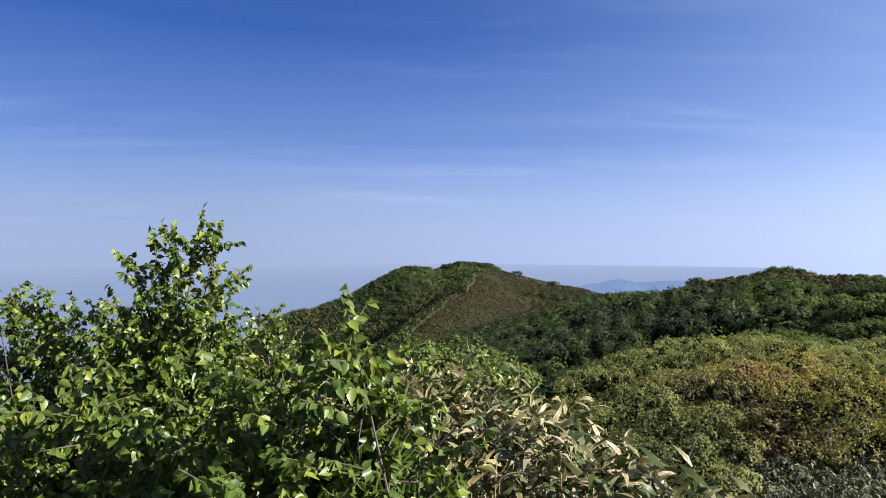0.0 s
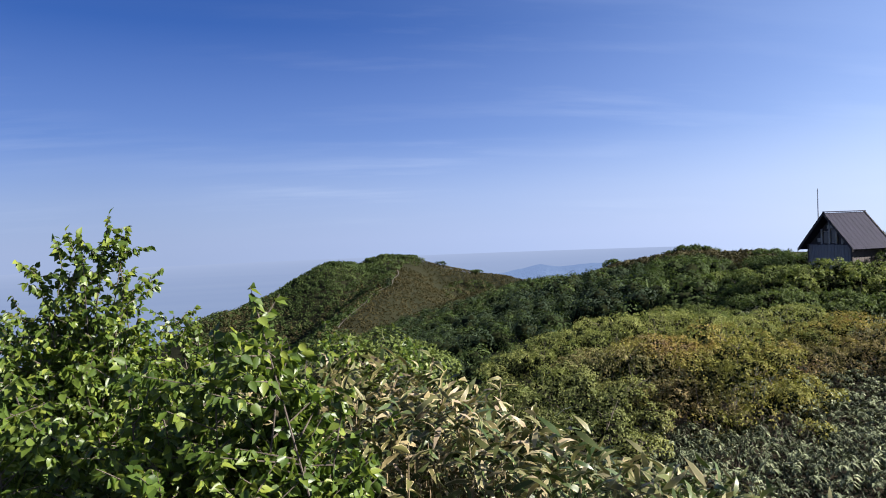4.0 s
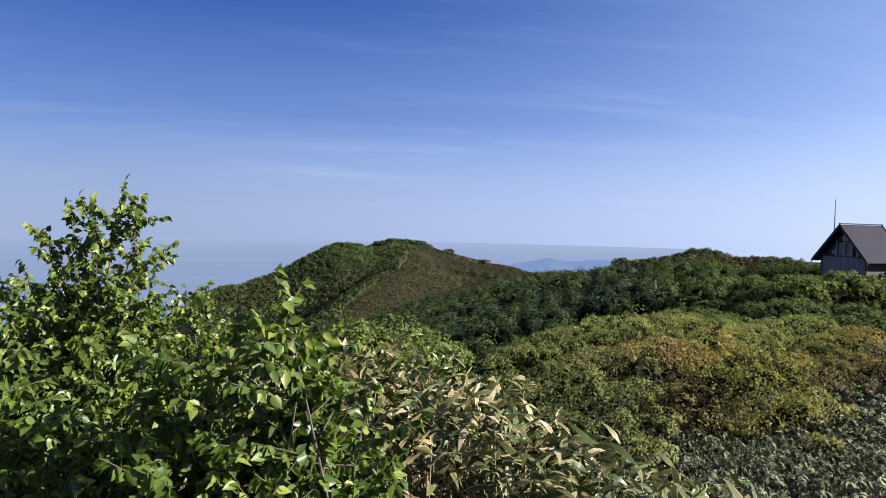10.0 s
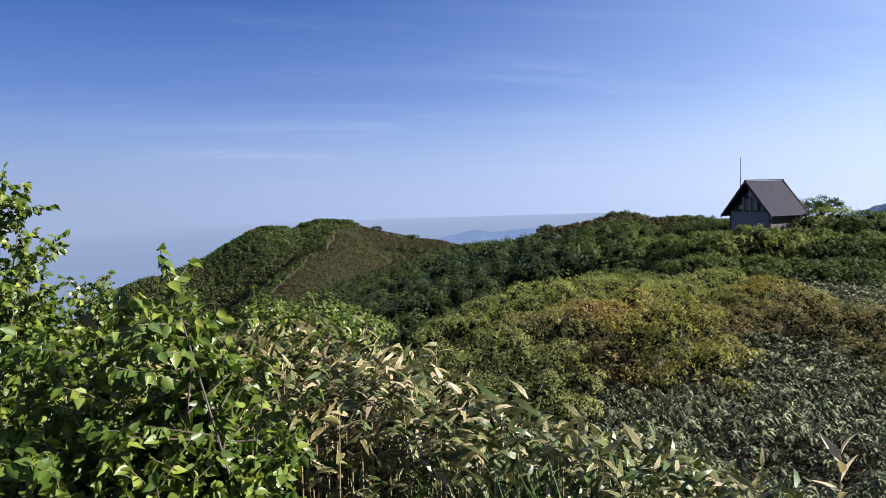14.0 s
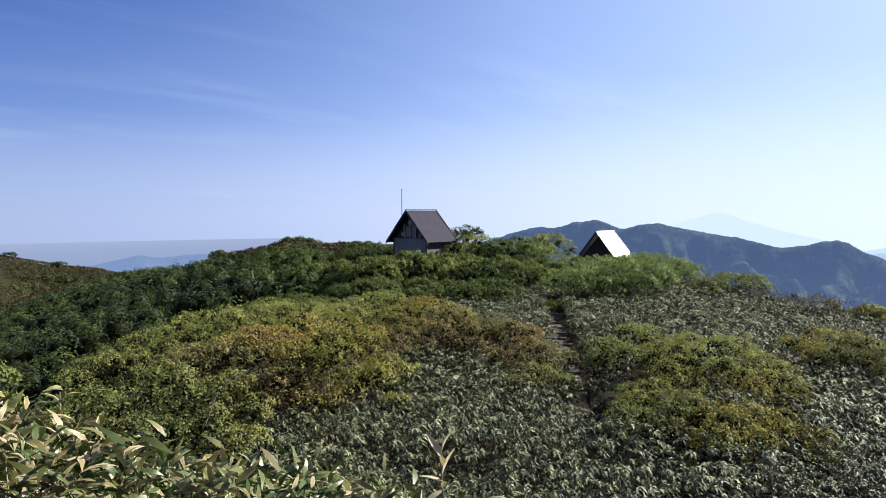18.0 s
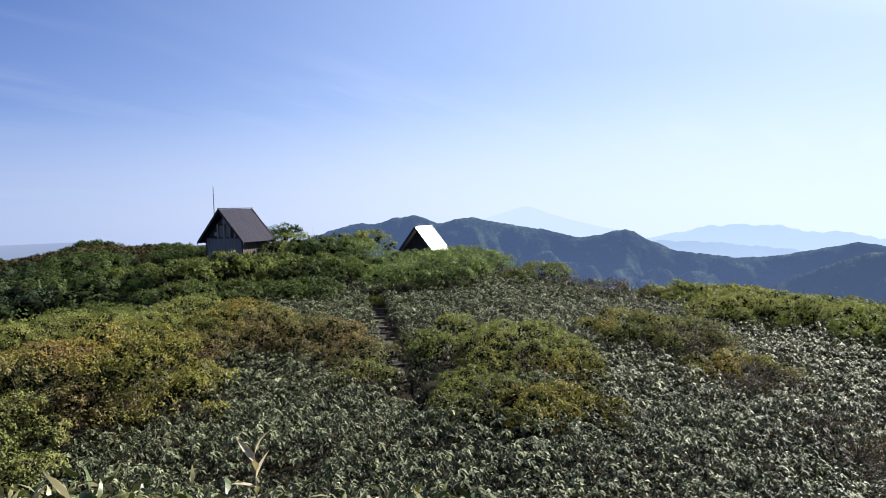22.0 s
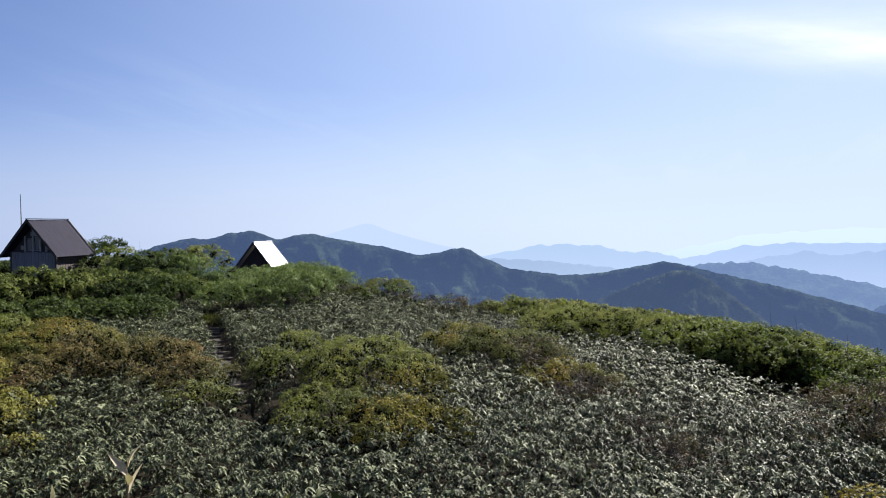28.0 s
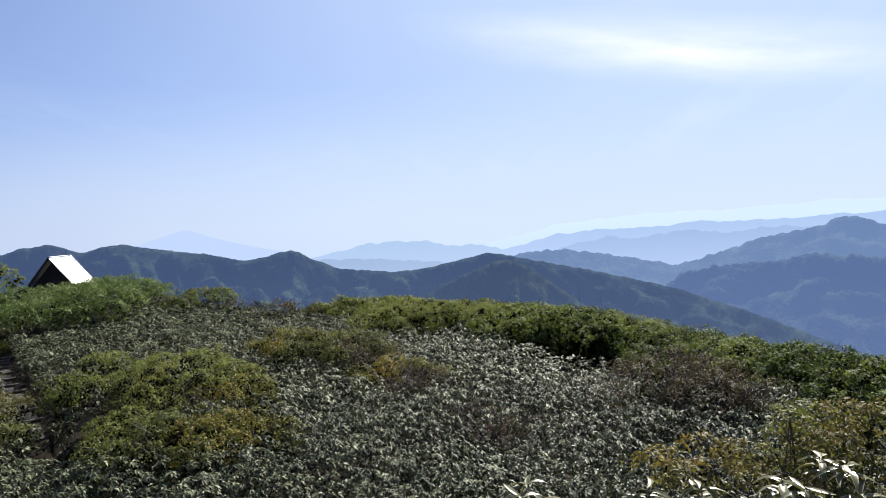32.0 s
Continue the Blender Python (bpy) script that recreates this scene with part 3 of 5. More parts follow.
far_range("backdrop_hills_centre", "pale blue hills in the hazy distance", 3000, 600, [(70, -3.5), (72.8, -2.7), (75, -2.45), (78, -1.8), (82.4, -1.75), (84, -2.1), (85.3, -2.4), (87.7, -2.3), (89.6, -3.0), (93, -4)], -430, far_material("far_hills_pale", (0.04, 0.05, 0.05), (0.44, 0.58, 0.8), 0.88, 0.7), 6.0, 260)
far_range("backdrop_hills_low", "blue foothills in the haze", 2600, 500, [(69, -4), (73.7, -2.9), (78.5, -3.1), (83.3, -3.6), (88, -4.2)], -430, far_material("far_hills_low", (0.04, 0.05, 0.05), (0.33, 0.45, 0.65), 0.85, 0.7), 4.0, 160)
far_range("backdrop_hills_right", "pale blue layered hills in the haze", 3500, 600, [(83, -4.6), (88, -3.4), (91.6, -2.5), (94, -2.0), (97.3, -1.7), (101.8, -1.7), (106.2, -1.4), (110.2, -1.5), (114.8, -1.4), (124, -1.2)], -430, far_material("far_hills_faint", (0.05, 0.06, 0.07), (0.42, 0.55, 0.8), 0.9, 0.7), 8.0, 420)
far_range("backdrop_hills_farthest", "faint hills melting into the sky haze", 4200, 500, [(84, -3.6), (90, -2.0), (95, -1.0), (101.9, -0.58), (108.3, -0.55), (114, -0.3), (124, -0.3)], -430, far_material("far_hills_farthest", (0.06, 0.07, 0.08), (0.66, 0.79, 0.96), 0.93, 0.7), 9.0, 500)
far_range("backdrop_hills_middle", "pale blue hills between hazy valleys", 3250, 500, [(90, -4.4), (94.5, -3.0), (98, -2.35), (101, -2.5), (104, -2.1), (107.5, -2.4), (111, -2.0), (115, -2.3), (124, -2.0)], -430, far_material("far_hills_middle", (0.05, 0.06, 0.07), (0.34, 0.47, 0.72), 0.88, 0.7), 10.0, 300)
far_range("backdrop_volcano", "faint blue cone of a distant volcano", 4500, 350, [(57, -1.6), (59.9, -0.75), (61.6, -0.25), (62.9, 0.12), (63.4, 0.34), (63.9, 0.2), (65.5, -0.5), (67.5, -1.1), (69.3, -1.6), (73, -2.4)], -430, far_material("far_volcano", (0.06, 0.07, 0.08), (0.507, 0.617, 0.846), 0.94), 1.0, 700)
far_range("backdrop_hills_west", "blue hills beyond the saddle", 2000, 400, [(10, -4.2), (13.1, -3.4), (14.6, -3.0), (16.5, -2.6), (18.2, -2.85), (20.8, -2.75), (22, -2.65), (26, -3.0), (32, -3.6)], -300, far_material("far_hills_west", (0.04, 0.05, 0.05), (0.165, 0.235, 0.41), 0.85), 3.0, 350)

# ------------------------------------------------------------------ huts
TIN = rough_material("dark_roof_metal", [(0.3, (0.011, 0.0105, 0.019)), (0.7, (0.021, 0.019, 0.034))], 2.5, 0.75, 0.15, 0.01, (1, 1, 0.3), 0.0, 0.08)
SILVER = rough_material("pale_roof_metal", [(0.3, (0.36, 0.36, 0.38)), (0.7, (0.55, 0.55, 0.57))], 2.0, 0.35, 0.15, 0.01, (1, 1, 0.3), 0.6)
GREYWOOD = rough_material("weathered_boards", [(0.3, (0.10, 0.095, 0.10)), (0.55, (0.2, 0.19, 0.19)), (0.75, (0.3, 0.28, 0.27))], 6, 0.9, 0.5, 0.01, (3, 3, 0.25))
DARKWOOD = rough_material("dark_stained_wood", [(0.3, (0.02, 0.015, 0.013)), (0.7, (0.06, 0.045, 0.04))], 6, 0.8, 0.4, 0.01, (3, 3, 0.25))
PALEWOOD = rough_material("pale_post_wood", [(0.3, (0.22, 0.2, 0.18)), (0.7, (0.4, 0.37, 0.33))], 6, 0.9, 0.4, 0.01, (3, 3, 0.25))
PANE, _n = material("window_glass")
_p = _n.add("ShaderNodeBsdfPrincipled", Base_Color=(0.02, 0.025, 0.03, 1), Roughness=0.06)
_n.link(_p.outputs[0], _n.add("ShaderNodeOutputMaterial").inputs[0])
STEEL = rough_material("mast_steel", [(0.3, (0.12, 0.12, 0.13)), (0.7, (0.2, 0.2, 0.21))], 10, 0.5, 0.1, 0.002, (1, 1, 1), 0.7)


def block(bm, lo, hi, bevel=0.0):
    made = bmesh.ops.create_cube(bm, size=1.0)["verts"]
    for v in made:
        v.co = Vector([lo[i] + (v.co[i] + 0.5) * (hi[i] - lo[i]) for i in range(3)])
    if bevel:
        bmesh.ops.bevel(bm, geom=list({e for v in made for e in v.link_edges}), offset=bevel, segments=1, affect="EDGES")


def box_part(name, lo, hi, mat, parent, label="", bevel=0.012):
    bm = bmesh.new()
    block(bm, lo, hi, bevel)
    return part(name, bm, parent, label, mat)


def slab_part(name, corners, thick, mat, parent, label=""):
    """A flat slab from four corners, thickened along its normal."""
    bm = bmesh.new()
    cs = [Vector(c) for c in corners]
    nrm = (cs[1] - cs[0]).cross(cs[3] - cs[0]).normalized() * thick
    lo, hi = [bm.verts.new(c) for c in cs], [bm.verts.new(c + nrm) for c in cs]
    bm.faces.new(hi)
    bm.faces.new(lo[::-1])
    for i in range(4):
        j = (i + 1) % 4
        bm.faces.new((lo[i], lo[j], hi[j], hi[i]))
    bmesh.ops.recalc_face_normals(bm, faces=bm.faces)
    return part(name, bm, parent, label, mat)


def hut(name, az, dist, base, facing, width, length, eave, rise, roof_mat, label, seed, upper=True):
    """A steep-roofed mountain hut. Its own x runs along the ridge away from the seen gable, y across it."""
    rng = random.Random(seed)
    x, y = polar(az, dist)
    top = thing(name, (x, y, base), label, "hut", "mountain huts")
    top.rotation_euler = (0, 0, radians(90 - facing))
    over, gable = 0.42, 0.38
    hw = width / 2 - over
    pitch = rise / (width / 2)
    ridge = eave + rise
    wall_top = eave + over * pitch - 0.12
    # boarded walls
    n = 13
    for i in range(n):
        y0, y1 = -hw + 2 * hw * i / n, -hw + 2 * hw * (i + 1) / n
        box_part("board", (gable, y0 + 0.008, 0), (gable + 0.03 + 0.012 * rng.random(), y1 - 0.008, wall_top - 0.05 - 0.05 * rng.random()), GREYWOOD, top, bevel=0.004)
    box_part("inner_wall", (gable + 0.045, -hw, 0), (gable + 0.1, hw, wall_top), DARKWOOD, top)
    box_part("back_wall", (length - gable - 0.1, -hw, 0), (length - gable, hw, wall_top), DARKWOOD, top)
    for sy in (-1, 1):
        for i in range(11):
            x0, x1 = gable + 0.12 + (length - 2 * gable - 0.24) * i / 11, gable + 0.12 + (length - 2 * gable - 0.24) * (i + 1) / 11
            a, b = sorted((sy * hw, sy * (hw - 0.035 - 0.01 * rng.random())))
            box_part("side_board", (x0 + 0.006, a, 0), (x1 - 0.006, b, wall_top - 0.12), DARKWOOD, top, bevel=0.004)
    # gable infill: studs, two dark openings with panes, pale panels
    bm = bmesh.new()
    zt = ridge - 0.22
    pts = [(gable + 0.16, -hw + 0.05, wall_top), (gable + 0.16, hw - 0.05, wall_top), (gable + 0.16, 0, zt - 0.1)]
    f = bm.faces.new([bm.verts.new(p) for p in pts])
    ext = bmesh.ops.extrude_face_region(bm, geom=[f])
    bmesh.ops.translate(bm, verts=[v for v in ext["geom"] if isinstance(v, bmesh.types.BMVert)], vec=(0.05, 0, 0))
    part("gable_wall", bm, top, "dark gable infill", DARKWOOD)
    if upper:
        for y0 in (-0.92, -0.5, 0.02, 0.62):
            z1 = wall_top + (hw - abs(y0)) * pitch * 0.82
            box_part("stud", (gable + 0.04, y0 - 0.055, wall_top - 0.05), (gable + 0.13, y0 + 0.055, z1), PALEWOOD, top)
        for y0, y1, zz in ((-0.44, -0.05, 0.85), (0.1, 0.5, 0.75)):
            win = box_part("window", (gable + 0.12, y0, wall_top + 0.06), (gable + 0.15, y1, wall_top + zz), PANE, top, "dark upper window", 0.004)
            box_part("frame", (gable + 0.10, y0, wall_top + 0.02), (gable + 0.15, y1, wall_top + 0.06), PALEWOOD, win)
            box_part("frame", (gable + 0.10, y0, wall_top + zz), (gable + 0.15, y1, wall_top + zz + 0.05), PALEWOOD, win)
        box_part("panel", (gable + 0.06, -0.3, wall_top + 0.95), (gable + 0.12, 0.2, wall_top + 1.2), PALEWOOD, top, "pale board panel")
        box_part("panel", (gable + 0.06, 0.72, wall_top + 0.1), (gable + 0.12, 0.95, wall_top + 0.36), PALEWOOD, top, "pale board panel")
        box_part("panel", (gable + 0.06, -1.22, wall_top + 0.08), (gable + 0.12, -1.0, wall_top + 0.3), PALEWOOD, top, "pale board panel")
    for sy in (-1, 1):
        for xx in (gable - 0.02, length - gable):
            a, b = sorted((sy * (hw + 0.03), sy * (hw - 0.1)))
            box_part("corner_post", (xx, a, 0), (xx + 0.11, b, wall_top - 0.02), DARKWOOD, top)
    for sy in (-1, 1):
        a, b = sorted((sy * hw, sy * (hw + 0.3)))
        box_part("bracket_beam", (length - gable - 0.02, a, eave - 0.15), (length - 0.05, b, eave - 0.02), DARKWOOD, top)
    # roof: two slabs of standing-seam sheet, ridge cap, barge boards
    for sy in (-1, 1):
        e = sy * width / 2
        c = [(0, e, eave), (length, e, eave), (length, 0, ridge), (0, 0, ridge)]
        slab = slab_part("roof", c if sy > 0 else c[::-1], 0.06, roof_mat, top)
        up = Vector((0, sy * rise, width / 2)).normalized()
        for i in range(10):
            xx = length * (i + 0.02) / 9.04
            p0, p1 = Vector((xx, e, eave)) + up * 0.065, Vector((xx, 0, ridge)) + up * 0.065
            slab_part("seam", [p0, p0 + Vector((0.025, 0, 0)), p1 + Vector((0.025, 0, 0)), p1], 0.009, roof_mat, slab)
        for xx in (-0.035, length + 0.003):
            d0, d1 = Vector((xx, e, eave - 0.16)), Vector((xx, 0, ridge - 0.16))
            slab_part("barge_board", [d0, d1, d1 + Vector((0, 0, 0.22)), d0 + Vector((0, 0, 0.22))], 0.03, DARKWOOD, top)
    bm = bmesh.new()
    block(bm, (-0.03, -0.11, ridge + 0.045), (length + 0.03, 0.11, ridge + 0.1), 0.02)
    part("ridge_cap", bm, top, "", roof_mat)
    return top


cabin = hut("mountain_hut", 37.76, 49.0, -2.3, 81.5, 4.17, 3.35, 2.3, 2.3, TIN, "weathered wooden mountain hut with steep dark brown metal roof", 5)
lodge = hut("mountain_hut", 53.8, 64.0, -4.3, 84.5, 5.2, 3.3, 1.45, 3.12, SILVER, "dark wooden hut with steep gleaming metal roof behind shrubs", 6, False)


def mast(x, y, z, tall):
    top = thing("radio_mast", (x, y, z), "thin steel aerial mast beside the dark hut", "mast")
    bm = bmesh.new()
    tube(bm, [(0, 0, 0), (0, 0, tall * 0.66)], 0.085, 0.07, 8)
    part("pole", bm, top, "", STEEL)
    bm = bmesh.new()
    tube(bm, [(0, 0, tall * 0.66), (0.01, 0, tall)], 0.038, 0.022, 6)
    part("whip_aerial", bm, top, "", STEEL)
    bm = bmesh.new()
    block(bm, (-0.1, -0.1, -0.6), (0.1, 0.1, 0.06), 0.015)
    part("footing", bm, top, "", STEEL)
    return top


_x, _y = polar(37.42, 50.6)
mast(_x, _y, float(ground_z(_x, _y)), EYE + 50.6 * math.tan(radians(2.55)) - float(ground_z(_x, _y)))

# ------------------------------------------------------------------ shrubs


def crown_mesh(name, rng, lobes, n, leaf, mat, tuft=0.1, per=12, template=TRI_T, lowest=-0.2):
    """Tufts of leaves on the skin of the lobes; the leaves of a tuft form a small dome."""
    L = np.array(lobes, float)
    area = L[:, 3] * (L[:, 3] + L[:, 4])
    m = max(1, n // per)
    pick = rng.choice(len(L), size=m, p=area / area.sum())
    u = unit(rng, m)
    u[:, 2] = np.where(u[:, 2] < lowest, np.abs(u[:, 2]), u[:, 2])
    size = np.stack([L[pick, 3], L[pick, 3], L[pick, 4]], 1)
    c = L[pick, :3] + u * size * rng.uniform(0.82, 1.06, (m, 1))
    c[:, 2] = np.maximum(c[:, 2], 0.05)
    face = u / size
    face /= np.linalg.norm(face, axis=1, keepdims=True)
    face = face + np.array([0, 0, 0.3])
    face /= np.linalg.norm(face, axis=1, keepdims=True)
    q = unit(rng, m * per)
    up = np.repeat(face, per, 0)
    dot = (q * up).sum(1, keepdims=True)
    q = np.where(dot < -0.15, q - 2 * dot * up, q)
    r = tuft * np.repeat(rng.uniform(0.6, 1.35, m), per)[:, None] * rng.uniform(0.7, 1.0, (m * per, 1))
    P = np.repeat(c, per, 0) + q * r
    D = np.cross(q, unit(rng, len(P))) + q * 0.35 + np.array([0, 0, -0.15])
    N = q * 0.7 + up * 0.8 + unit(rng, len(P)) * 0.22
    s = leaf * rng.uniform(0.65, 1.3, len(P))
    v, f, uv = spread(P, D, N, s, s * rng.uniform(0.6, 0.85, len(P)), template)
    return mesh_from(name, v, f, mat, uv)


def lobes_for(rng, radius, height, count, size):
    """Rounded boughs of a crown: a spiral of upper ones, and a few lower ones at its skirt."""
    out = []
    for i in range(count):
        a = i * 2.4 + rng.uniform(-0.4, 0.4)
        r = radius * math.sqrt((i + 0.4) / count) * 0.88
        s = size * rng.uniform(0.75, 1.2)
        top = height * (1 - 0.28 * (r / radius) ** 2) * (rng.uniform(0.84, 1.04) if i else 0.97)
        h = min(s * rng.uniform(0.55, 0.85), top * 0.5)
        out.append((r * math.cos(a), r * math.sin(a), top - h, s, h))
    for i in range(int(count * (0.3 if height < 2.2 * size else 0.6))):
        a = i * 2.4 + rng.uniform(-0.4, 0.4)
        s = size * rng.uniform(0.6, 0.9)
        out.append((radius * 0.85 * math.cos(a), radius * 0.85 * math.sin(a), height * rng.uniform(0.25, 0.6), s, min(s * 0.8, height * 0.25)))
    return out


def shrub(az, dist, radius, height, mat, label, seed, leaf=0.06, cover=1.0, name="deciduous_shrub", group="shrubs of the plateau", size=0.42, tuft=0.1, twigs=6, airy=False):
    """A many-stemmed shrub: stems with side twigs, inner leaves coloured dark for shade, tufted crown of the given
    bough size.
    """
    rng = np.random.default_rng(seed)
    x, y = polar(az, dist)
    z = float(ground_z(x, y)) - 0.02
    top = thing(name, (x, y, z), label, "shrub", group)
    size = min(size, radius * 0.5)
    count = max(6, int(1.4 * (radius / size) ** 2))
    lobes = lobes_for(rng, radius * 1.24, height, count, size)
    for i in range(twigs):
        bm = bmesh.new()
        l = lobes[(i * 3 + 1) % count]
        foot = Vector((rng.normal() * 0.35 * radius, rng.normal() * 0.35 * radius, 0))
        tip = Vector(l[:3]) + Vector((0, 0, l[4] * 0.8))
        mid = foot.lerp(tip, 0.5) + Vector((rng.normal() * 0.12, rng.normal() * 0.12, 0.1))
        tube(bm, [foot, mid, tip], min(0.03, 0.014 * radius), 0.003, 5)
        for k in range(5 if airy else 3):
            q = mid.lerp(tip, rng.uniform(0.1, 0.9))
            tube(bm, [q, q + Vector((rng.normal(), rng.normal(), abs(rng.normal()) * 1.1)) * min(0.35, 0.3 * radius)], min(0.01, 0.009 * radius), 0.002, 4)
        part("stem", bm, top, "", BARK)
    # dark inner leaves put the crown's inner shade into colour
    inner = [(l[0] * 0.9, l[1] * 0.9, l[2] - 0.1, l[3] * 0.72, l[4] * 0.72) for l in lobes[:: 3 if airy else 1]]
    part("inner_foliage", crown_mesh("inner_foliage", rng, inner, int(sum(l[3] * (l[3] + l[4]) for l in inner) * (0.35 if airy else 1.0) / (leaf * leaf)), leaf * 2.1, SHADE_CORE, tuft * 1.4, lowest=-0.7), top, "inner leaves coloured near-black in place of shade")
    skin = sum(2 * math.pi * l[3] * (0.45 * l[3] + 0.75 * l[4]) for l in lobes)
    n = int(cover * skin / (tuft * tuft * 3.1)) * 12
    part("crown", crown_mesh("crown", rng, lobes, n, leaf, mat, tuft), top)
    return top


YG, OB = "yellow-green deciduous shrub among dwarf bamboo", "orange-brown tinged deciduous shrub among dwarf bamboo"
SHRUBS_WEST = [
    (5.0, 13.0, 1.7, 2.2, GREEN, "fresh green shrub on the slope edge"), (8.8, 15.5, 1.7, 2.5, GREEN, "fresh green shrub on the slope edge"), (13.2, 14.5, 1.6, 2.4, GREEN, YG), (17.8, 14.0, 1.6, 2.45, OLIVE, YG),
    (19.9, 13.0, 0.95, 1.95, OLIVE, YG), (23.8, 16.5, 1.6, 2.7, ORANGE, OB), (28.2, 17.0, 1.9, 2.95, YELLOW, "large orange-yellow deciduous shrub"), (31.8, 17.0, 1.3, 2.5, YELLOW, "large orange-yellow deciduous shrub"), (34.8, 17.2, 0.85, 1.85, YELLOW, "low yellow shrub spilling over the bamboo"), (26.8, 16.0, 1.15, 1.9, ORANGE, OB),
    (12.0, 19.0, 2.0, 2.5, GREEN, "fresh green shrub on the slope edge"), (17.5, 20.5, 2.0, 2.8, BRIGHT, YG), (22.5, 22.5, 2.0, 2.7, BRIGHT, YG), (27.0, 24.0, 1.9, 2.5, BRIGHT, YG), (16.0, 27.0, 2.4, 2.6, GREEN, "fresh green shrub on the slope edge"), (22.5, 29.0, 2.4, 2.4, GREEN, "fresh green shrub on the slope edge"), (28.5, 31.0, 2.4, 2.2, GREEN, "fresh green shrub on the slope edge"),
]
SHRUBS_PATH = [
    (30.8, 24.5, 1.7, 2.1, BRIGHT, YG), (34.5, 26.0, 1.9, 2.5, BRIGHT, YG), (38.8, 25.5, 1.8, 2.3, YELLOW, YG), (36.5, 23.2, 1.5, 1.6, ORANGE, OB), (42.0, 24.0, 1.7, 2.1, ORANGE, OB), (45.6, 23.0, 1.5, 1.9, ORANGE, OB), (47.9, 20.8, 1.2, 1.6, ORANGE, OB), (48.6, 18.6, 0.8, 1.35, OLIVE, OB),
    (57.2, 20.5, 1.4, 2.1, BRIGHT, YG), (62.6, 19.5, 1.7, 1.95, BRIGHT, YG), (66.6, 17.6, 1.1, 1.5, YELLOW, YG), (61.0, 15.0, 1.4, 1.4, OLIVE, OB), (65.2, 14.8, 1.25, 1.35, YELLOW, OB), (59.5, 17.5, 1.2, 1.3, BRIGHT, YG),
]
SHRUBS_EAST = [
    (70.6, 23.5, 1.3, 1.75, YELLOW, YG), (74.6, 22.0, 1.7, 1.7, OLIVE, OB), (76.5, 21.0, 1.3, 1.6, BROWN, OB), (79.5, 19.0, 1.2, 1.35, YELLOW, OB), (81.5, 17.5, 1.0, 1.3, BROWN, OB), (85.5, 14.6, 0.9, 1.15, BROWN, OB), (88.6, 13.6, 0.8, 1.1, BROWN, "grey-brown budding shrub in the bamboo field"),
    (79.6, 27.5, 1.6, 1.9, BRIGHT, YG), (83.6, 28.0, 1.5, 1.9, BRIGHT, YG), (103.0, 15.8, 1.4, 1.8, BROWN, "grey-brown budding shrub in the bamboo field"), (106.8, 15.8, 1.2, 1.55, BROWN, "grey-brown budding shrub in the bamboo field"), (102.6, 18.2, 1.4, 1.6, BROWN, "grey-brown budding shrub in the bamboo field"),
]
SHRUBS = SHRUBS_WEST + SHRUBS_PATH + SHRUBS_EAST
for i, row in enumerate(SHRUBS):
    bare = row[4] is BROWN and row[0] > 70
    shrub(*row, seed=100 + i, cover=0.5 if bare else 0.9, leaf=0.042 if bare else 0.047, airy=bare, twigs=26 if bare else 7, size=0.36 if bare else 0.42, tuft=0.1)

FIELD_AZ = [24, 46, 47, 50.5, 51.2, 58.5, 60, 63, 72, 77, 80, 86, 90, 94.5, 99, 105, 109, 112.5, 115.5, 118, 124]
FIELD_D = [40, 40, 46, 44, 36.5, 38, 46, 46, 38, 33, 30, 28, 22.5, 20, 19, 19, 18, 16.5, 15.5, 15, 14]

# thicket round the huts and along the plateau's edge
rng = np.random.default_rng(11)
THICKET = []
for az, d, h in [(33.5, 44, 2.6), (35.4, 42.5, 2.9), (37.2, 43.5, 3.05), (39.0, 43, 2.95), (40.8, 43.5, 3.0), (42.6, 44, 2.9), (43.8, 50, 3.3), (45.4, 49, 3.3), (47.0, 51, 3.1), (44.6, 43, 2.7), (46.4, 42, 2.5), (48.0, 44, 2.5), (38.0, 38, 1.9), (41.0, 37.5, 1.8), (35.0, 38, 2.0), (44.0, 38, 1.8), (30.5, 46, 1.4), (31.8, 52, 1.5), (35.0, 54, 1.6), (42.4, 57, 3.4), (35.6, 49, 1.9), (36.2, 54, 1.7), (35.0, 58, 1.6), (36.4, 47, 1.3), (34.4, 52, 1.0), (45.6, 46, 2.5), (47.2, 46.5, 2.4), (48.7, 47, 2.2), (46.4, 48.5, 2.7)]:
    THICKET.append((az, d, 1.9, h, GREEN if d > 39 and int(az * 10) % 3 == 0 else DARKGREEN, "dense green shrub in front of the hut"))
for az, d, h in [(51.9, 47, 2.0), (52.9, 44, 1.7), (54.2, 45, 1.9), (55.6, 46, 2.2), (57.0, 45, 2.5), (58.4, 46, 2.4), (53.3, 51, 1.7), (55.2, 52, 1.9), (57.4, 52, 2.2), (59.6, 48, 2.0), (60.6, 46, 1.5), (48.6, 50, 2.5), (49.6, 56, 2.6), (52.2, 39.5, 1.9), (53.9, 39.0, 2.0), (55.6, 39.5, 2.25), (57.2, 40.0, 2.3)]:
    THICKET.append((az, d, 1.9, h + 0.45, AIRY if d < 53 else BRIGHT, "airy light green shrub beside the footpath"))
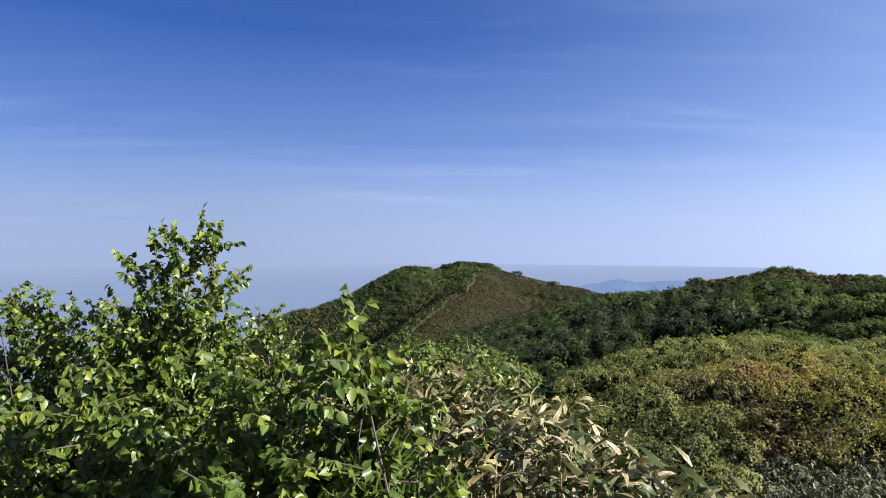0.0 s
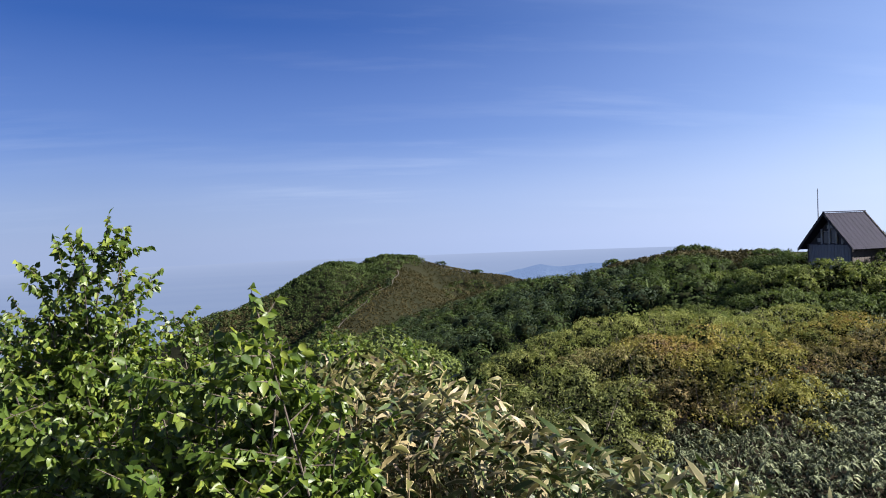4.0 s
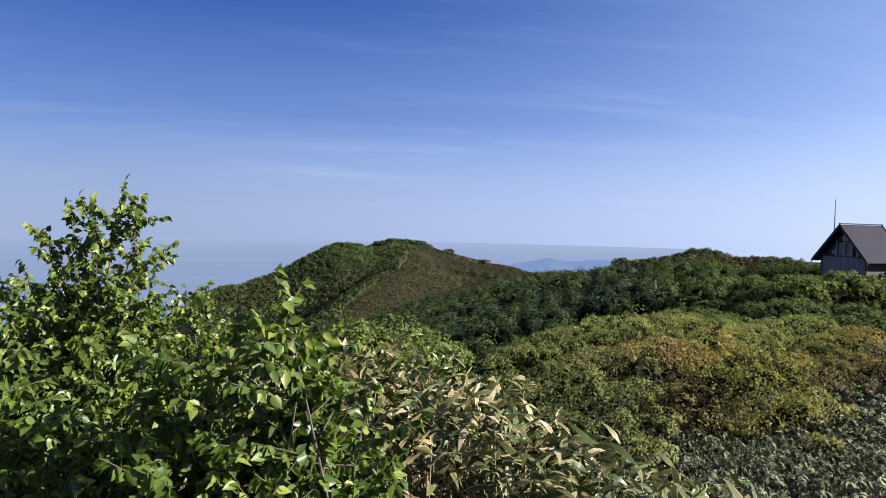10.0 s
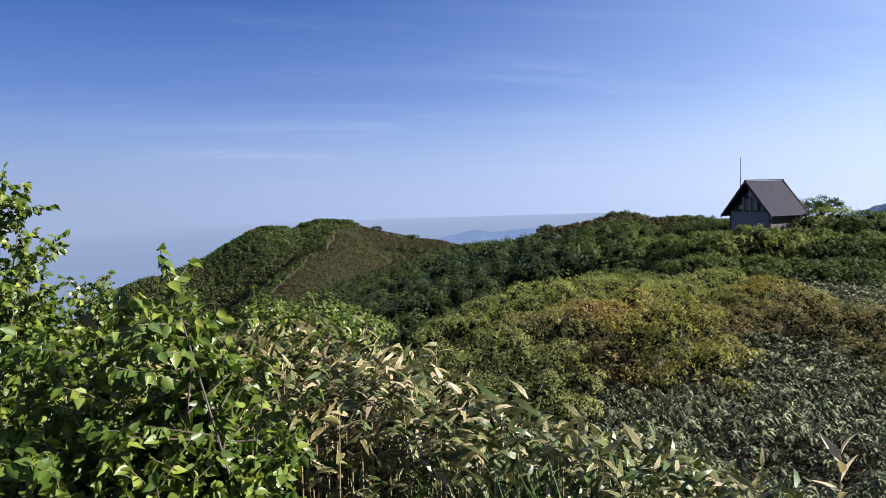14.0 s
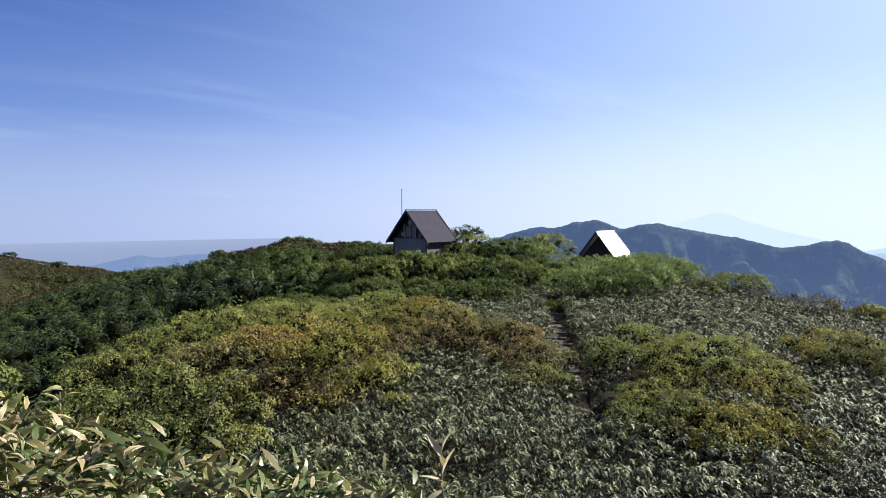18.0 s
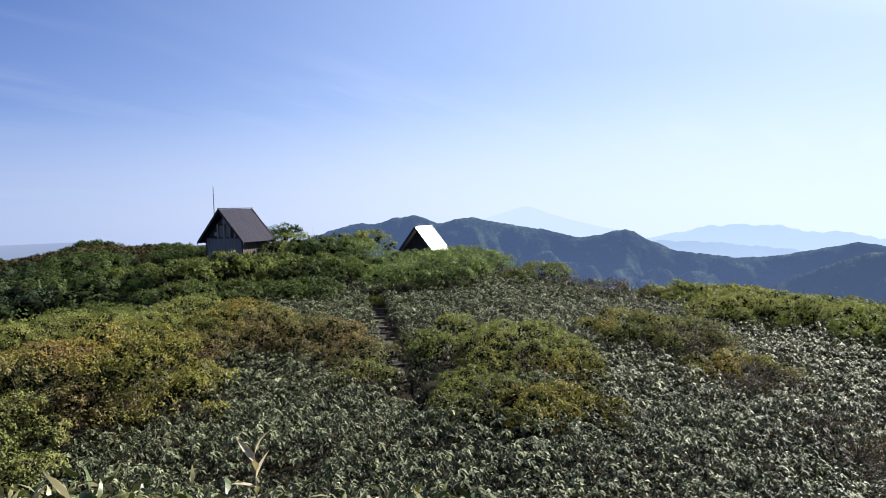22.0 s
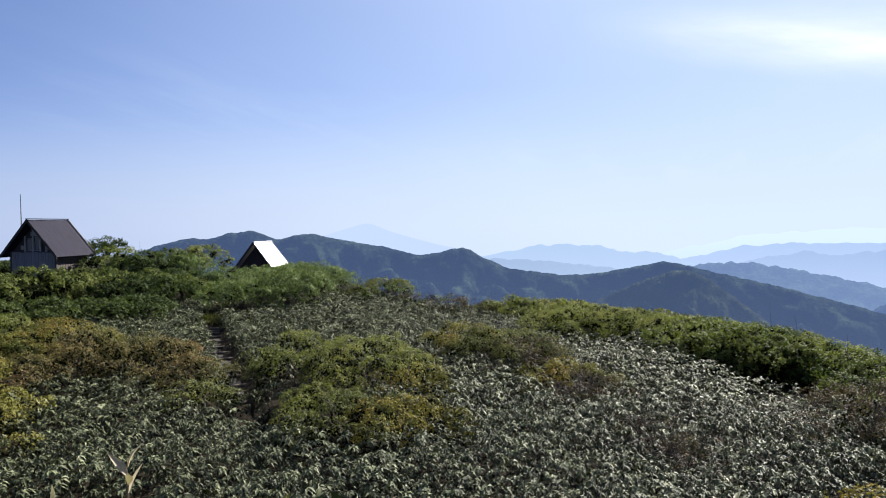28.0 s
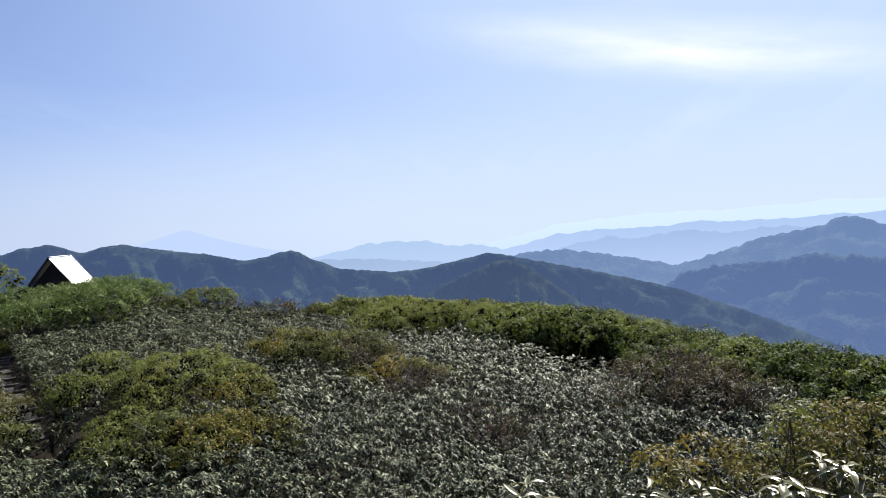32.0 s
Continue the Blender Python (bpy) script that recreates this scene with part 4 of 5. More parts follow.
for az, d, h, m in [(60.4, 45, 1.5, BROWN), (62.0, 44, 1.0, AIRY), (63.6, 42.5, 1.6, BROWN), (65.0, 41, 1.6, AIRY), (66.8, 39.5, 1.4, BROWN), (68.6, 38, 1.1, AIRY), (70.2, 36.5, 1.7, BROWN), (71.6, 35.5, 1.7, BROWN), (73.2, 38, 1.4, OLIVE), (75.0, 36.5, 1.7, BRIGHT), (77.0, 36, 1.7, BRIGHT), (79.2, 35.5, 1.5, GREEN), (81.2, 35, 1.5, GREEN), (58.8, 48, 1.5, OLIVE), (64.2, 43, 1.7, OLIVE)]:
    THICKET.append((az, d, 1.6, h + (0.0 if m is BROWN else 0.35), m, "low budding shrub at the plateau's edge" if m is BROWN else YG))
for k in range(92):
    az = 79 + 43 * ((k * 0.618) % 1.0)
    inner, outer = float(np.interp(az, FIELD_AZ, FIELD_D)), float(np.interp(az, EDGE_AZ, EDGE_D)) + 3.5
    d = inner + 2.0 + (outer - inner) * rng.random()
    THICKET.append((az, d, rng.uniform(1.6, 2.2), rng.uniform(1.5, 2.15), (OLIVE if rng.random() < 0.15 else BRIGHT if rng.random() < 0.35 else GREEN) if d < inner + 5 and az < 98 else (GREEN if rng.random() < 0.5 else DARKGREEN), "dense green shrub on the slope's edge"))
for i, row in enumerate(THICKET):
    light = row[4] in (AIRY, BROWN)
    close = row[1] < 30
    shrub(*row, seed=300 + i, leaf=0.085 if light else 0.075 if close else 0.115, cover=(0.2 if row[4] is BROWN or row[0] > 60 else 0.85) if light else 0.62 if close else 0.7, group="thicket of the summit", size=0.55 if light or close else 0.68, tuft=0.115 if close else 0.15, twigs=12 if light else 3, airy=light)


# dark shrubs added in place of the shadowed gully on the spur
for k, (az, d) in enumerate([(3.5, 238), (3.42, 234), (3.4, 230)]):
    shrub(az, d, 0.7, 2.6, SCRUB_AND_SHADE, "dark narrow shrub added as the shadow of the spur's notch", seed=650 + k, leaf=0.3, cover=1.0, group="shrubs of the hill", size=0.4, tuft=0.25, twigs=2)

# tree clumps on the ridge's and the hill's skyline
for i, (az, d, rad, h, m) in enumerate([(27.6, 110, 1.8, 0.9, DARKGREEN), (28.5, 109, 2.0, 1.5, DARKGREEN), (29.4, 110, 1.9, 1.1, DARKGREEN), (34.2, 74, 1.5, 1.2, DARKGREEN), (22.3, 131, 1.6, 2.6, DARKGREEN), (7.95, 289, 1.5, 2.1, SCRUB_AND_SHADE), (2.3, 287, 3.4, 1.9, DARKGREEN), (3.3, 288, 3.2, 2.0, DARKGREEN), (4.3, 289, 3.2, 1.9, DARKGREEN), (5.3, 290, 3.0, 1.8, DARKGREEN), (-1.2, 284, 3.0, 1.6, DARKGREEN), (0.2, 285, 2.6, 1.7, DARKGREEN), (11.0, 286, 2.2, 1.4, DARKGREEN)]):
    shrub(az, d, rad, h, m, "small wind-shaped tree on the skyline", seed=600 + i, leaf=0.2 if d < 200 else 0.35, cover=1.0, name="skyline_tree", group="trees of the skyline", size=0.8, tuft=0.25 if d < 200 else 0.4, twigs=3)


def woods(name, label, seed, spots, leaf, per_shrub, mats, tall, shade=lambda x, y: 0.0, inner=True):
    """Far woods: many small crowns on a slope, one mesh a tone."""
    rng = np.random.default_rng(seed)
    X, Y, H = spots
    Z = ground_z(X, Y)
    tone = wave(X, Y, 14.0, 6.0) + 0.5 * rng.normal(size=len(X)) - shade(X, Y)
    cut = np.quantile(tone, np.linspace(0, 1, len(mats) + 1))
    for i, mat in enumerate(mats):
        sel = (tone >= cut[i]) & (tone <= cut[i + 1])
        n = int(sel.sum())
        c = np.stack([X[sel], Y[sel], Z[sel]], 1)
        r = (H[sel] * rng.uniform(0.55, 0.8, n))
        u = unit(rng, n * per_shrub)
        u[:, 2] = np.abs(u[:, 2]) * 1.1 - 0.1
        rr = np.repeat(r, per_shrub)[:, None] * rng.uniform(0.84, 1.06, (n * per_shrub, 1)) * (1 + 0.16 * np.sin(5 * u[:, :1] + np.repeat(r, per_shrub)[:, None] * 40) + 0.16 * np.sin(5 * u[:, 1:2] + np.repeat(r, per_shrub)[:, None] * 70))
        P = np.repeat(c, per_shrub, 0) + u * rr + np.array([0, 0, 1]) * np.repeat(H[sel] - r, per_shrub)[:, None]
        D = np.cross(u, unit(rng, len(P))) + u * 0.1
        N = u + unit(rng, len(P)) * 0.25 + np.array([0, 0, 0.25])
        # near-black cores give the far crowns a painted inner shade
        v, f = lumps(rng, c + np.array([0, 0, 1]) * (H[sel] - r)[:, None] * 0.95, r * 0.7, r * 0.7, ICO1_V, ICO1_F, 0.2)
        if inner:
            tagged(new(name + "_shade", mesh_from(name, v, f, SHADE_CORE, np.zeros((len(v), 2)))), "inner foliage coloured dark for shade, of " + label, "shrubs", kind="stuff")
        s = leaf * rng.uniform(0.6, 1.4, len(P)) * np.repeat(np.clip(H[sel] / tall, 0.5, 1.5), per_shrub)
        v, f, uv = spread(P, D, N, s, s * 0.85, TRI_T)
        tagged(new(name, mesh_from(name, v, f, mat, uv)), label, "shrubs", kind="stuff")


rng = np.random.default_rng(21)
n = 2900
A, D = rng.uniform(2, 50, n), np.sqrt(rng.uniform(38**2, 190**2, n))
edge = np.interp(A, EDGE_AZ, EDGE_D)
X, Y = D * np.sin(np.radians(A)), D * np.cos(np.radians(A))
keep = (D > edge * 0.95 + 2) & (A < 47) & ~((np.abs(A - 40) < 5) & (D > 45) & (D < 55)) & (D > 36)
RA, RD = [r[0] for r in RIDGE][::-1], [r[1] for r in RIDGE][::-1]
top_gap = np.interp(A, RA, RD) - D
keep &= ~((A > 20) & (A < 36.5) & (top_gap < 17) & (rng.random(n) < 0.93))
tall_r = rng.uniform(1.0, 2.5, n) * np.where(A > 18, np.clip(top_gap / 48, 0.3, 1.0), 1.0)
for sel, leaf, per in ((keep & (D < 85), 0.17, 300), (keep & (D >= 85), 0.26, 110)):
    # darkest leaves left of azimuth 25 paint the hollow's shaded slope
    woods("ridge_shrubs", "dense dark green shrubs covering the near ridge", 22, (X[sel], Y[sel], tall_r[sel]), leaf, per, [SCRUB_AND_SHADE, DARKGREEN, DARKGREEN], 2.0, lambda x, y: 1.6 * (np.degrees(np.arctan2(x, y)) < 25) * (np.hypot(x, y) > 48))
n2 = 1500
A2 = rng.uniform(20, 37, n2)
D2 = np.maximum(np.interp(A2, RA, RD) + rng.uniform(-19, 8, n2), 56)
woods("ridge_heath", "low brown heath along the ridge's top", 25, (D2 * np.sin(np.radians(A2)), D2 * np.cos(np.radians(A2)), rng.uniform(0.4, 0.9, n2)), 0.26, 50, [HEATH, HEATH, HEATH], 0.8, inner=False)
n = 30000
A, D = rng.uniform(-13, 22, n), np.sqrt(rng.uniform(140**2, 305**2, n))
X, Y = D * np.sin(np.radians(A)), D * np.cos(np.radians(A))


def heath_zone(x, y):
    """Brown heath on the sunny side of the hill's spur, with green patches in its hollows."""
    az, d = np.degrees(np.arctan2(x, y)), np.hypot(x, y)
    side = az - np.interp(d, [160, 190, 212, 235, 275, 300], [-4, -1.5, 1.6, 3.6, 4.6, 6.5])
    return (side > -0.2) & (d > 190) & (wave(x, y, 16.0, 8.0) < 0.3)


heathy = heath_zone(X, Y)
tallness = np.where(heathy, rng.uniform(0.3, 0.6, n), rng.uniform(0.7, 1.7, n))
woods("hill_shrubs", "low green shrubs and heath covering the rounded hill", 23, (X, Y, tallness), 0.75, 9, [HEATH, HEATH, DARKGREEN, DARKGREEN], 1.8, lambda x, y: 3.0 * heath_zone(x, y), False)
n = 500
A, D = rng.uniform(-60, 6, n), np.sqrt(rng.uniform(5**2, 60**2, n))
X, Y = D * np.sin(np.radians(A)), D * np.cos(np.radians(A))
woods("slope_shrubs", "green shrubs on the steep western slope", 24, (X, Y, rng.uniform(0.7, 1.5, n)), 0.2, 80, [GREEN, DARKGREEN], 1.5)

# ------------------------------------------------------------------ dwarf bamboo


def field_spots(rng, n, az0, az1, d0, d1):
    A, D = rng.uniform(az0, az1, n), np.sqrt(rng.uniform(d0**2, d1**2, n))
    return D * np.sin(np.radians(A)), D * np.cos(np.radians(A))


def rosettes(rng, X, Y, Z, leaves, length, width, template, tilt=0.25, rise=(-0.25, 0.8)):
    """Leaves spread round the tops of culms."""
    n = len(X)
    lean = rng.normal(size=(n, 3)) * tilt + np.array([0, 0, 1])
    lean /= np.linalg.norm(lean, axis=1, keepdims=True)
    P = np.repeat(np.stack([X, Y, Z], 1), leaves, 0) + rng.normal(size=(n * leaves, 3)) * np.array([0.03, 0.03, 0.05])
    a = np.tile(np.arange(leaves) * 2.4, n) + np.repeat(rng.uniform(0, 6.28, n), leaves) + rng.normal(size=n * leaves) * 0.25
    up = rng.uniform(*rise, n * leaves)
    D = np.stack([np.cos(a), np.sin(a), up], 1) + np.repeat(lean, leaves, 0) * 0.25
    N = np.repeat(lean, leaves, 0) + unit(rng, n * leaves) * 0.35
    L = length * rng.uniform(0.7, 1.2, n * leaves)
    return spread(P, D, N, L, L * width * rng.uniform(0.85, 1.15, n * leaves), template)


rng = np.random.default_rng(31)
SHRUB_XY = np.array([(*polar(r[0], r[1]), r[2] * (0.6 if r[4] is BROWN else 1.0)) for r in SHRUBS])
SHADE_PIT = polar(54.6, 17.7)  # bamboo thinned and lowered here to stand in for the shrub's shadow beside the footpath


def bamboo_field(name, step, d0, d1, az0, az1, leaves, length, width, mat, template, seed):
    """Umbrella-like rosettes set at an even, jittered spacing, leaves drooping all round, a sparse lower tier below."""
    rng = np.random.default_rng(seed)
    g = np.arange(-d1, d1, step)
    X, Y = np.meshgrid(g, g * 0.87)
    X = X + (np.arange(X.shape[0]) % 2)[:, None] * step / 2
    X, Y = (X + rng.uniform(-0.36, 0.36, X.shape) * step).ravel(), (Y + rng.uniform(-0.36, 0.36, Y.shape) * step).ravel()
    d, az = np.hypot(X, Y), np.degrees(np.arctan2(X, Y))
    gap = path_gap(X, Y)
    ok = (d >= d0) & (d < d1) & (az > az0) & (az < az1) & (d < np.interp(az, FIELD_AZ, FIELD_D)) & (gap > 0.02 + 0.3 * smooth(18.5, 22.5, d) + 0.2 * rng.random(len(X)))
    ok &= (np.hypot(X - SHADE_PIT[0], Y - SHADE_PIT[1]) > 1.3) | (rng.random(len(X)) < 0.45)
    for sx, sy, sr in SHRUB_XY:
        ok &= np.hypot(X - sx, Y - sy) > sr * 0.85
    X, Y, gap = X[ok], Y[ok], gap[ok]
    n = len(X)
    tall = 0.92 + 0.2 * wave(X, Y, 1.1, 2.0) + 0.13 * wave(X, Y, 0.3, 5.0) + 0.1 * wave(X, Y, 2.7, 7.0) + rng.uniform(-0.24, 0.14, n)
    d, az = np.hypot(X, Y), np.degrees(np.arctan2(X, Y))
    tall -= 0.5 * np.exp(-((X - SHADE_PIT[0]) ** 2 + (Y - SHADE_PIT[1]) ** 2) / 1.6)
    tall -= 0.6 * smooth(35, 37, az) * (1 - smooth(44, 46, az)) * np.exp(-(((d - 12.2 - 0.25 * np.sin(az * 1.3)) / 0.4) ** 2))
    Z = ground_z(X, Y) + tall
    lean = rng.normal(size=(n, 3)) * 0.22 + np.array([0, 0, 1])
    lean /= np.linalg.norm(lean, axis=1, keepdims=True)
    k = np.tile(np.arange(leaves), n)
    low = k >= leaves * 0.7
    a = k * 2.4 + np.repeat(rng.uniform(0, 6.28, n), leaves) + rng.normal(size=n * leaves) * 0.3
    up = np.where(low, rng.uniform(-1.1, -0.2, n * leaves), rng.uniform(-0.65, 0.08, n * leaves))
    out = np.stack([np.cos(a), np.sin(a), 0 * a], 1)
    D = out + np.array([0, 0, 1]) * up[:, None] + np.repeat(lean - np.array([0, 0, 1]), leaves, 0)
    P = np.repeat(np.stack([X, Y, Z], 1), leaves, 0) + out * 0.015 - np.array([0, 0, 1]) * (np.where(low, rng.uniform(0.12, 0.5, n * leaves), k * 0.006))[:, None]
    N = np.repeat(lean, leaves, 0) + out * 0.25 + unit(rng, n * leaves) * 0.18
    L = length * rng.uniform(0.7, 1.25, n * leaves) * np.repeat(rng.uniform(0.8, 1.2, n), leaves)
    v, f, uv = spread(P, D, N, L, L * width * rng.uniform(0.85, 1.15, n * leaves), template)
    tagged(new(name, mesh_from(name, v, f, mat, uv)), "dense field of glossy dwarf bamboo leaves with pale margins", "dwarf bamboo", kind="stuff")


bamboo_field("bamboo_field", 0.19, 7.0, 17, 24, 62, 13, 0.13, 0.34, SASA_FAR, FOLD_T, 41)
bamboo_field("bamboo_field", 0.225, 17, 34, 24, 62, 11, 0.145, 0.38, SASA_FAR, MID_T, 42)
bamboo_field("bamboo_field", 0.135, 7.0, 17, 62, 124, 9, 0.1, 0.42, SASA_FAR, FOLD_T, 44)
bamboo_field("bamboo_field", 0.165, 17, 34, 62, 124, 8, 0.115, 0.44, SASA_FAR, MID_T, 45)
bamboo_field("bamboo_field", 0.25, 34, 62, 24, 124, 9, 0.16, 0.42, SASA_FAR, MID_T, 43)

# the stand round the viewpoint: single plants nearest, the rest as one mass
LEAF_MESHES, DRY_MESHES = [], []
for k in range(6):
    r = np.random.default_rng(50 + k)
    tv, tf, tu = strip_leaf([0.12, 0.85, 1.0, 0.72, 0.02], r.uniform(0.0, 0.75), r.uniform(0.02, 0.09))
    L = r.uniform(0.09, 0.145)
    v = tv * np.array([L * 0.235, L, L])
    v[:, 0] += 0.01 * np.sin(tv[:, 1] * 3) * r.normal()
    LEAF_MESHES.append(mesh_from("leaf", v, tf, SASA_NEAR, tu, True))
    DRY_MESHES.append(mesh_from("leaf", v, tf, SASA_DRY, tu, True))


def basis(D, N):
    D = Vector(D).normalized()
    S = D.cross(Vector(N)).normalized()
    U = S.cross(D)
    return Matrix((S, D, U)).transposed().to_4x4()


def bamboo_plant(x, y, tall, seed, label="dwarf bamboo plant with pale-edged broad leaves", flat=False):
    r = random.Random(seed)
    z = float(ground_z(x, y))
    top = thing("dwarf_bamboo", (x, y, z), label, "dwarf bamboo", "dwarf bamboo at the viewpoint")
    lean = Vector((r.gauss(0, 0.14), r.gauss(0, 0.14), 1)).normalized()
    bm = bmesh.new()
    bend = Vector((r.gauss(0, 0.05), r.gauss(0, 0.05), 0))
    tip = lean * tall
    tube(bm, [(0, 0, 0), lean * tall * 0.5 + bend, tip], 0.004, 0.0025, 5)
    part("culm", bm, top, "", CULM)
    a0 = r.uniform(0, 6.28)
    for k in range(r.randint(9, 12) if flat else r.randint(7, 9)):
        a = a0 + k * 2.4 + r.gauss(0, 0.3)
        base = tip - lean * ((0.006 if flat else 0.035) * k) + bend * 0.2
        leaf = part("leaf", (LEAF_MESHES if flat or r.random() < (math.degrees(math.atan2(x, y)) + 11) / 38 else DRY_MESHES)[r.randrange(6)], top)
        leaf.matrix_local = Matrix.Translation(base) @ basis((math.cos(a), math.sin(a), r.uniform(-0.1, 0.35) if flat else r.uniform(-0.2, 2.0) if k < 3 else r.uniform(-0.9, 0.7)), (r.gauss(0, 0.12 if flat else 0.6), r.gauss(0, 0.12 if flat else 0.6), 1)) @ Matrix.Scale(r.uniform(0.75, 1.15) if flat else r.uniform(0.8, 1.2), 4)
    return top


NEAR_AZ = [-45, -30, -12, 0, 12, 25, 40, 60, 75, 90, 100, 112, 125]
NEAR_TALL = [0.7, 0.75, 0.95, 1.04, 1.0, 0.78, 0.52, 0.44, 0.25, 0.3, 0.62, 0.8, 0.8]


def near_tall(x, y):
    return np.interp(np.degrees(np.arctan2(x, y)), NEAR_AZ, NEAR_TALL)


rng = np.random.default_rng(61)
count = 0
while count < 170:
    az, d = rng.uniform(-4, 66), rng.uniform(2.7, 4.0)
    x, y = polar(az, d)
    bamboo_plant(x, y, float(near_tall(x, y)) * rng.uniform(0.8, 1.12), 1000 + count)
    count += 1
for k, (az, d, el) in enumerate([(92.6, 2.6, -22.3), (88.2, 2.7, -22.6), (99.7, 2.6, -22.6), (102.2, 2.5, -23.2), (104.8, 2.6, -22.4), (107.0, 2.8, -22.0), (109.1, 2.6, -21.2), (111.0, 2.8, -21.0), (112.5, 2.6, -20.8), (114.9, 2.7, -19.8), (113.6, 3.0, -19.6), (117.0, 2.6, -19.4), (119.0, 2.8, -19.0), (106.0, 2.4, -24.0), (110.4, 2.4, -23.2), (115.0, 2.4, -22.2), (96.0, 2.5, -23.4)]):
    x, y = 0.07 + d * math.sin(radians(az)), 0.157 + d * math.cos(radians(az))
    bamboo_plant(x, y, EYE - 0.03 + d * math.tan(radians(el)) - float(ground_z(x, y)), 1300 + k, "dwarf bamboo rosette with sunlit pale leaves", True)

n = 9000
X, Y = field_spots(rng, n, -14, 66, 2.75, 5.6)
fresh = rng.random(n) < (np.degrees(np.arctan2(X, Y)) + 11) / 38
for sel, mat in ((fresh, SASA_NEAR), (~fresh, SASA_DRY)):
    v, f, uv = rosettes(rng, X[sel], Y[sel], ground_z(X[sel], Y[sel]) + near_tall(X[sel], Y[sel]) * rng.uniform(0.1, 1.05, int(sel.sum())), 7, 0.108, 0.22, BLADE_T, 0.7, (-0.9, 1.2))
    tagged(new("bamboo_stand", mesh_from("bamboo_stand", v, f, mat, uv, True)), "thick stand of dry-edged dwarf bamboo leaves", "dwarf bamboo", kind="stuff")
bm = bmesh.new()
vs, fs = [], []
for x, y, s in list(zip(X, Y, rng.uniform(0.5, 0.9, n)))[::3]:
    z, k = float(ground_z(x, y)), len(vs)
    h = float(near_tall(x, y)) * s
    for zz in (0, h):
        vs += [(x + 0.003, y, z + zz), (x - 0.0015, y + 0.0025, z + zz), (x - 0.0015, y - 0.0025, z + zz)]
    fs += [(k, k + 1, k + 4, k + 3), (k + 1, k + 2, k + 5, k + 4), (k + 2, k, k + 3, k + 5)]
bm.free()
tagged(new("bamboo_culms", mesh_from("bamboo_culms", vs, fs, CULM)), "brown dry culms of the bamboo stand", "dwarf bamboo", kind="stuff")

# ------------------------------------------------------------------ broad-leaved shrubs beside the viewpoint
BIRCH_MESHES = []
for k in range(5):
    r = np.random.default_rng(80 + k)
    outline = [0.15, 0.7, 0.78, 1.0, 0.88, 1.0, 0.8, 0.86, 0.62, 0.64, 0.38, 0.36, 0.14, 0.02]
    tv, tf, tu = strip_leaf(outline, r.uniform(0.05, 0.4), r.uniform(0.04, 0.12))
    L = r.uniform(0.034, 0.046)
    BIRCH_MESHES.append(mesh_from("leaf", tv * np.array([L * 0.66, L, L]), tf, BIRCH_LEAF, tu, True))


def birch(x, y, reach, seed, label, leaves, singles, leader=None):
    """A many-stemmed young birch: stems, twigs with leaves along them."""
    r = random.Random(seed)
    z = float(ground_z(x, y))
    top = thing("birch_shrub", (x, y, z), label, "shrub", "birch shrubs at the viewpoint")
    twigs = []
    stems = leader or []
    for hgt, spread_, n in reach:
        for _ in range(n):
            a, q = r.uniform(0, 6.28), spread_ * math.sqrt(r.random())
            stems.append((q * math.cos(a), q * math.sin(a), hgt * r.uniform(0.75, 1.0)))
    for sx, sy, sz in stems:
        foot = Vector((r.gauss(0, 0.06), r.gauss(0, 0.06), 0))
        tip = Vector((sx, sy, sz))
        mid = foot.lerp(tip, 0.55) + Vector((r.gauss(0, 0.07), r.gauss(0, 0.07), 0.06))
        bm = bmesh.new()
        tube(bm, [foot, foot.lerp(mid, 0.5), mid, mid.lerp(tip, 0.6), tip], 0.006, 0.002, 6)
        part("stem", bm, top, "", BARK)
        for k in range(25):
            u = r.uniform(0.2, 1.0)
            q = foot.lerp(mid, u / 0.55) if u < 0.55 else mid.lerp(tip, (u - 0.55) / 0.45)
            way = Vector((r.gauss(0, 1), r.gauss(0, 1), r.uniform(0.1, 1.2))).normalized()
            twigs.append((q, way, r.uniform(0.14, 0.36) * (1.25 - 0.6 * u)))
        twigs.append((tip - (tip - mid).normalized() * 0.15, (tip - mid).normalized(), 0.2))
    bm = bmesh.new()
    spots = []
    for q, way, ln in twigs:
        end = q + way * ln
        tube(bm, [q, end], 0.003, 0.001, 4)
        m = max(8, int(leaves * 4.2 * ln))
        for i in range(m):
            p = q.lerp(end, (i + 0.6) / m)
            out = way * 0.45 + Vector((r.gauss(0, 0.7), r.gauss(0, 0.7), r.gauss(-0.7, 0.5)))
            nrm = Vector((r.gauss(0, 0.9), r.gauss(0, 0.9), 0.7))
            spots.append((p, out, nrm, r.uniform(0.75, 1.2)))
    tagged(part("twig_mass", bm, top, "fine brown twigs", BARK), kind="stuff")
    spots.sort(key=lambda s: (s[0] + Vector((x, y, 0))).xy.length)
    for p, out, nrm, sc in spots[:singles]:
        leaf = part("leaf", BIRCH_MESHES[r.randrange(5)], top)
        leaf.matrix_local = Matrix.Translation(p) @ basis(out, nrm) @ Matrix.Scale(sc, 4)
    rest = spots[singles:]
    if rest:
        P, O, N = (np.array([s[i] for s in rest], float) for i in range(3))
        S = np.array([s[3] for s in rest]) * 0.039
        v, f, uv = spread(P, O, N, S, S * 0.68, OVAL_T if math.hypot(x, y) < 4.1 else MID_T)
        tagged(part("foliage", mesh_from("foliage", v, f, BIRCH_LEAF, uv, True), top), kind="stuff")
    return top


BL = "leafy young birch shrub with serrated glossy green leaves"
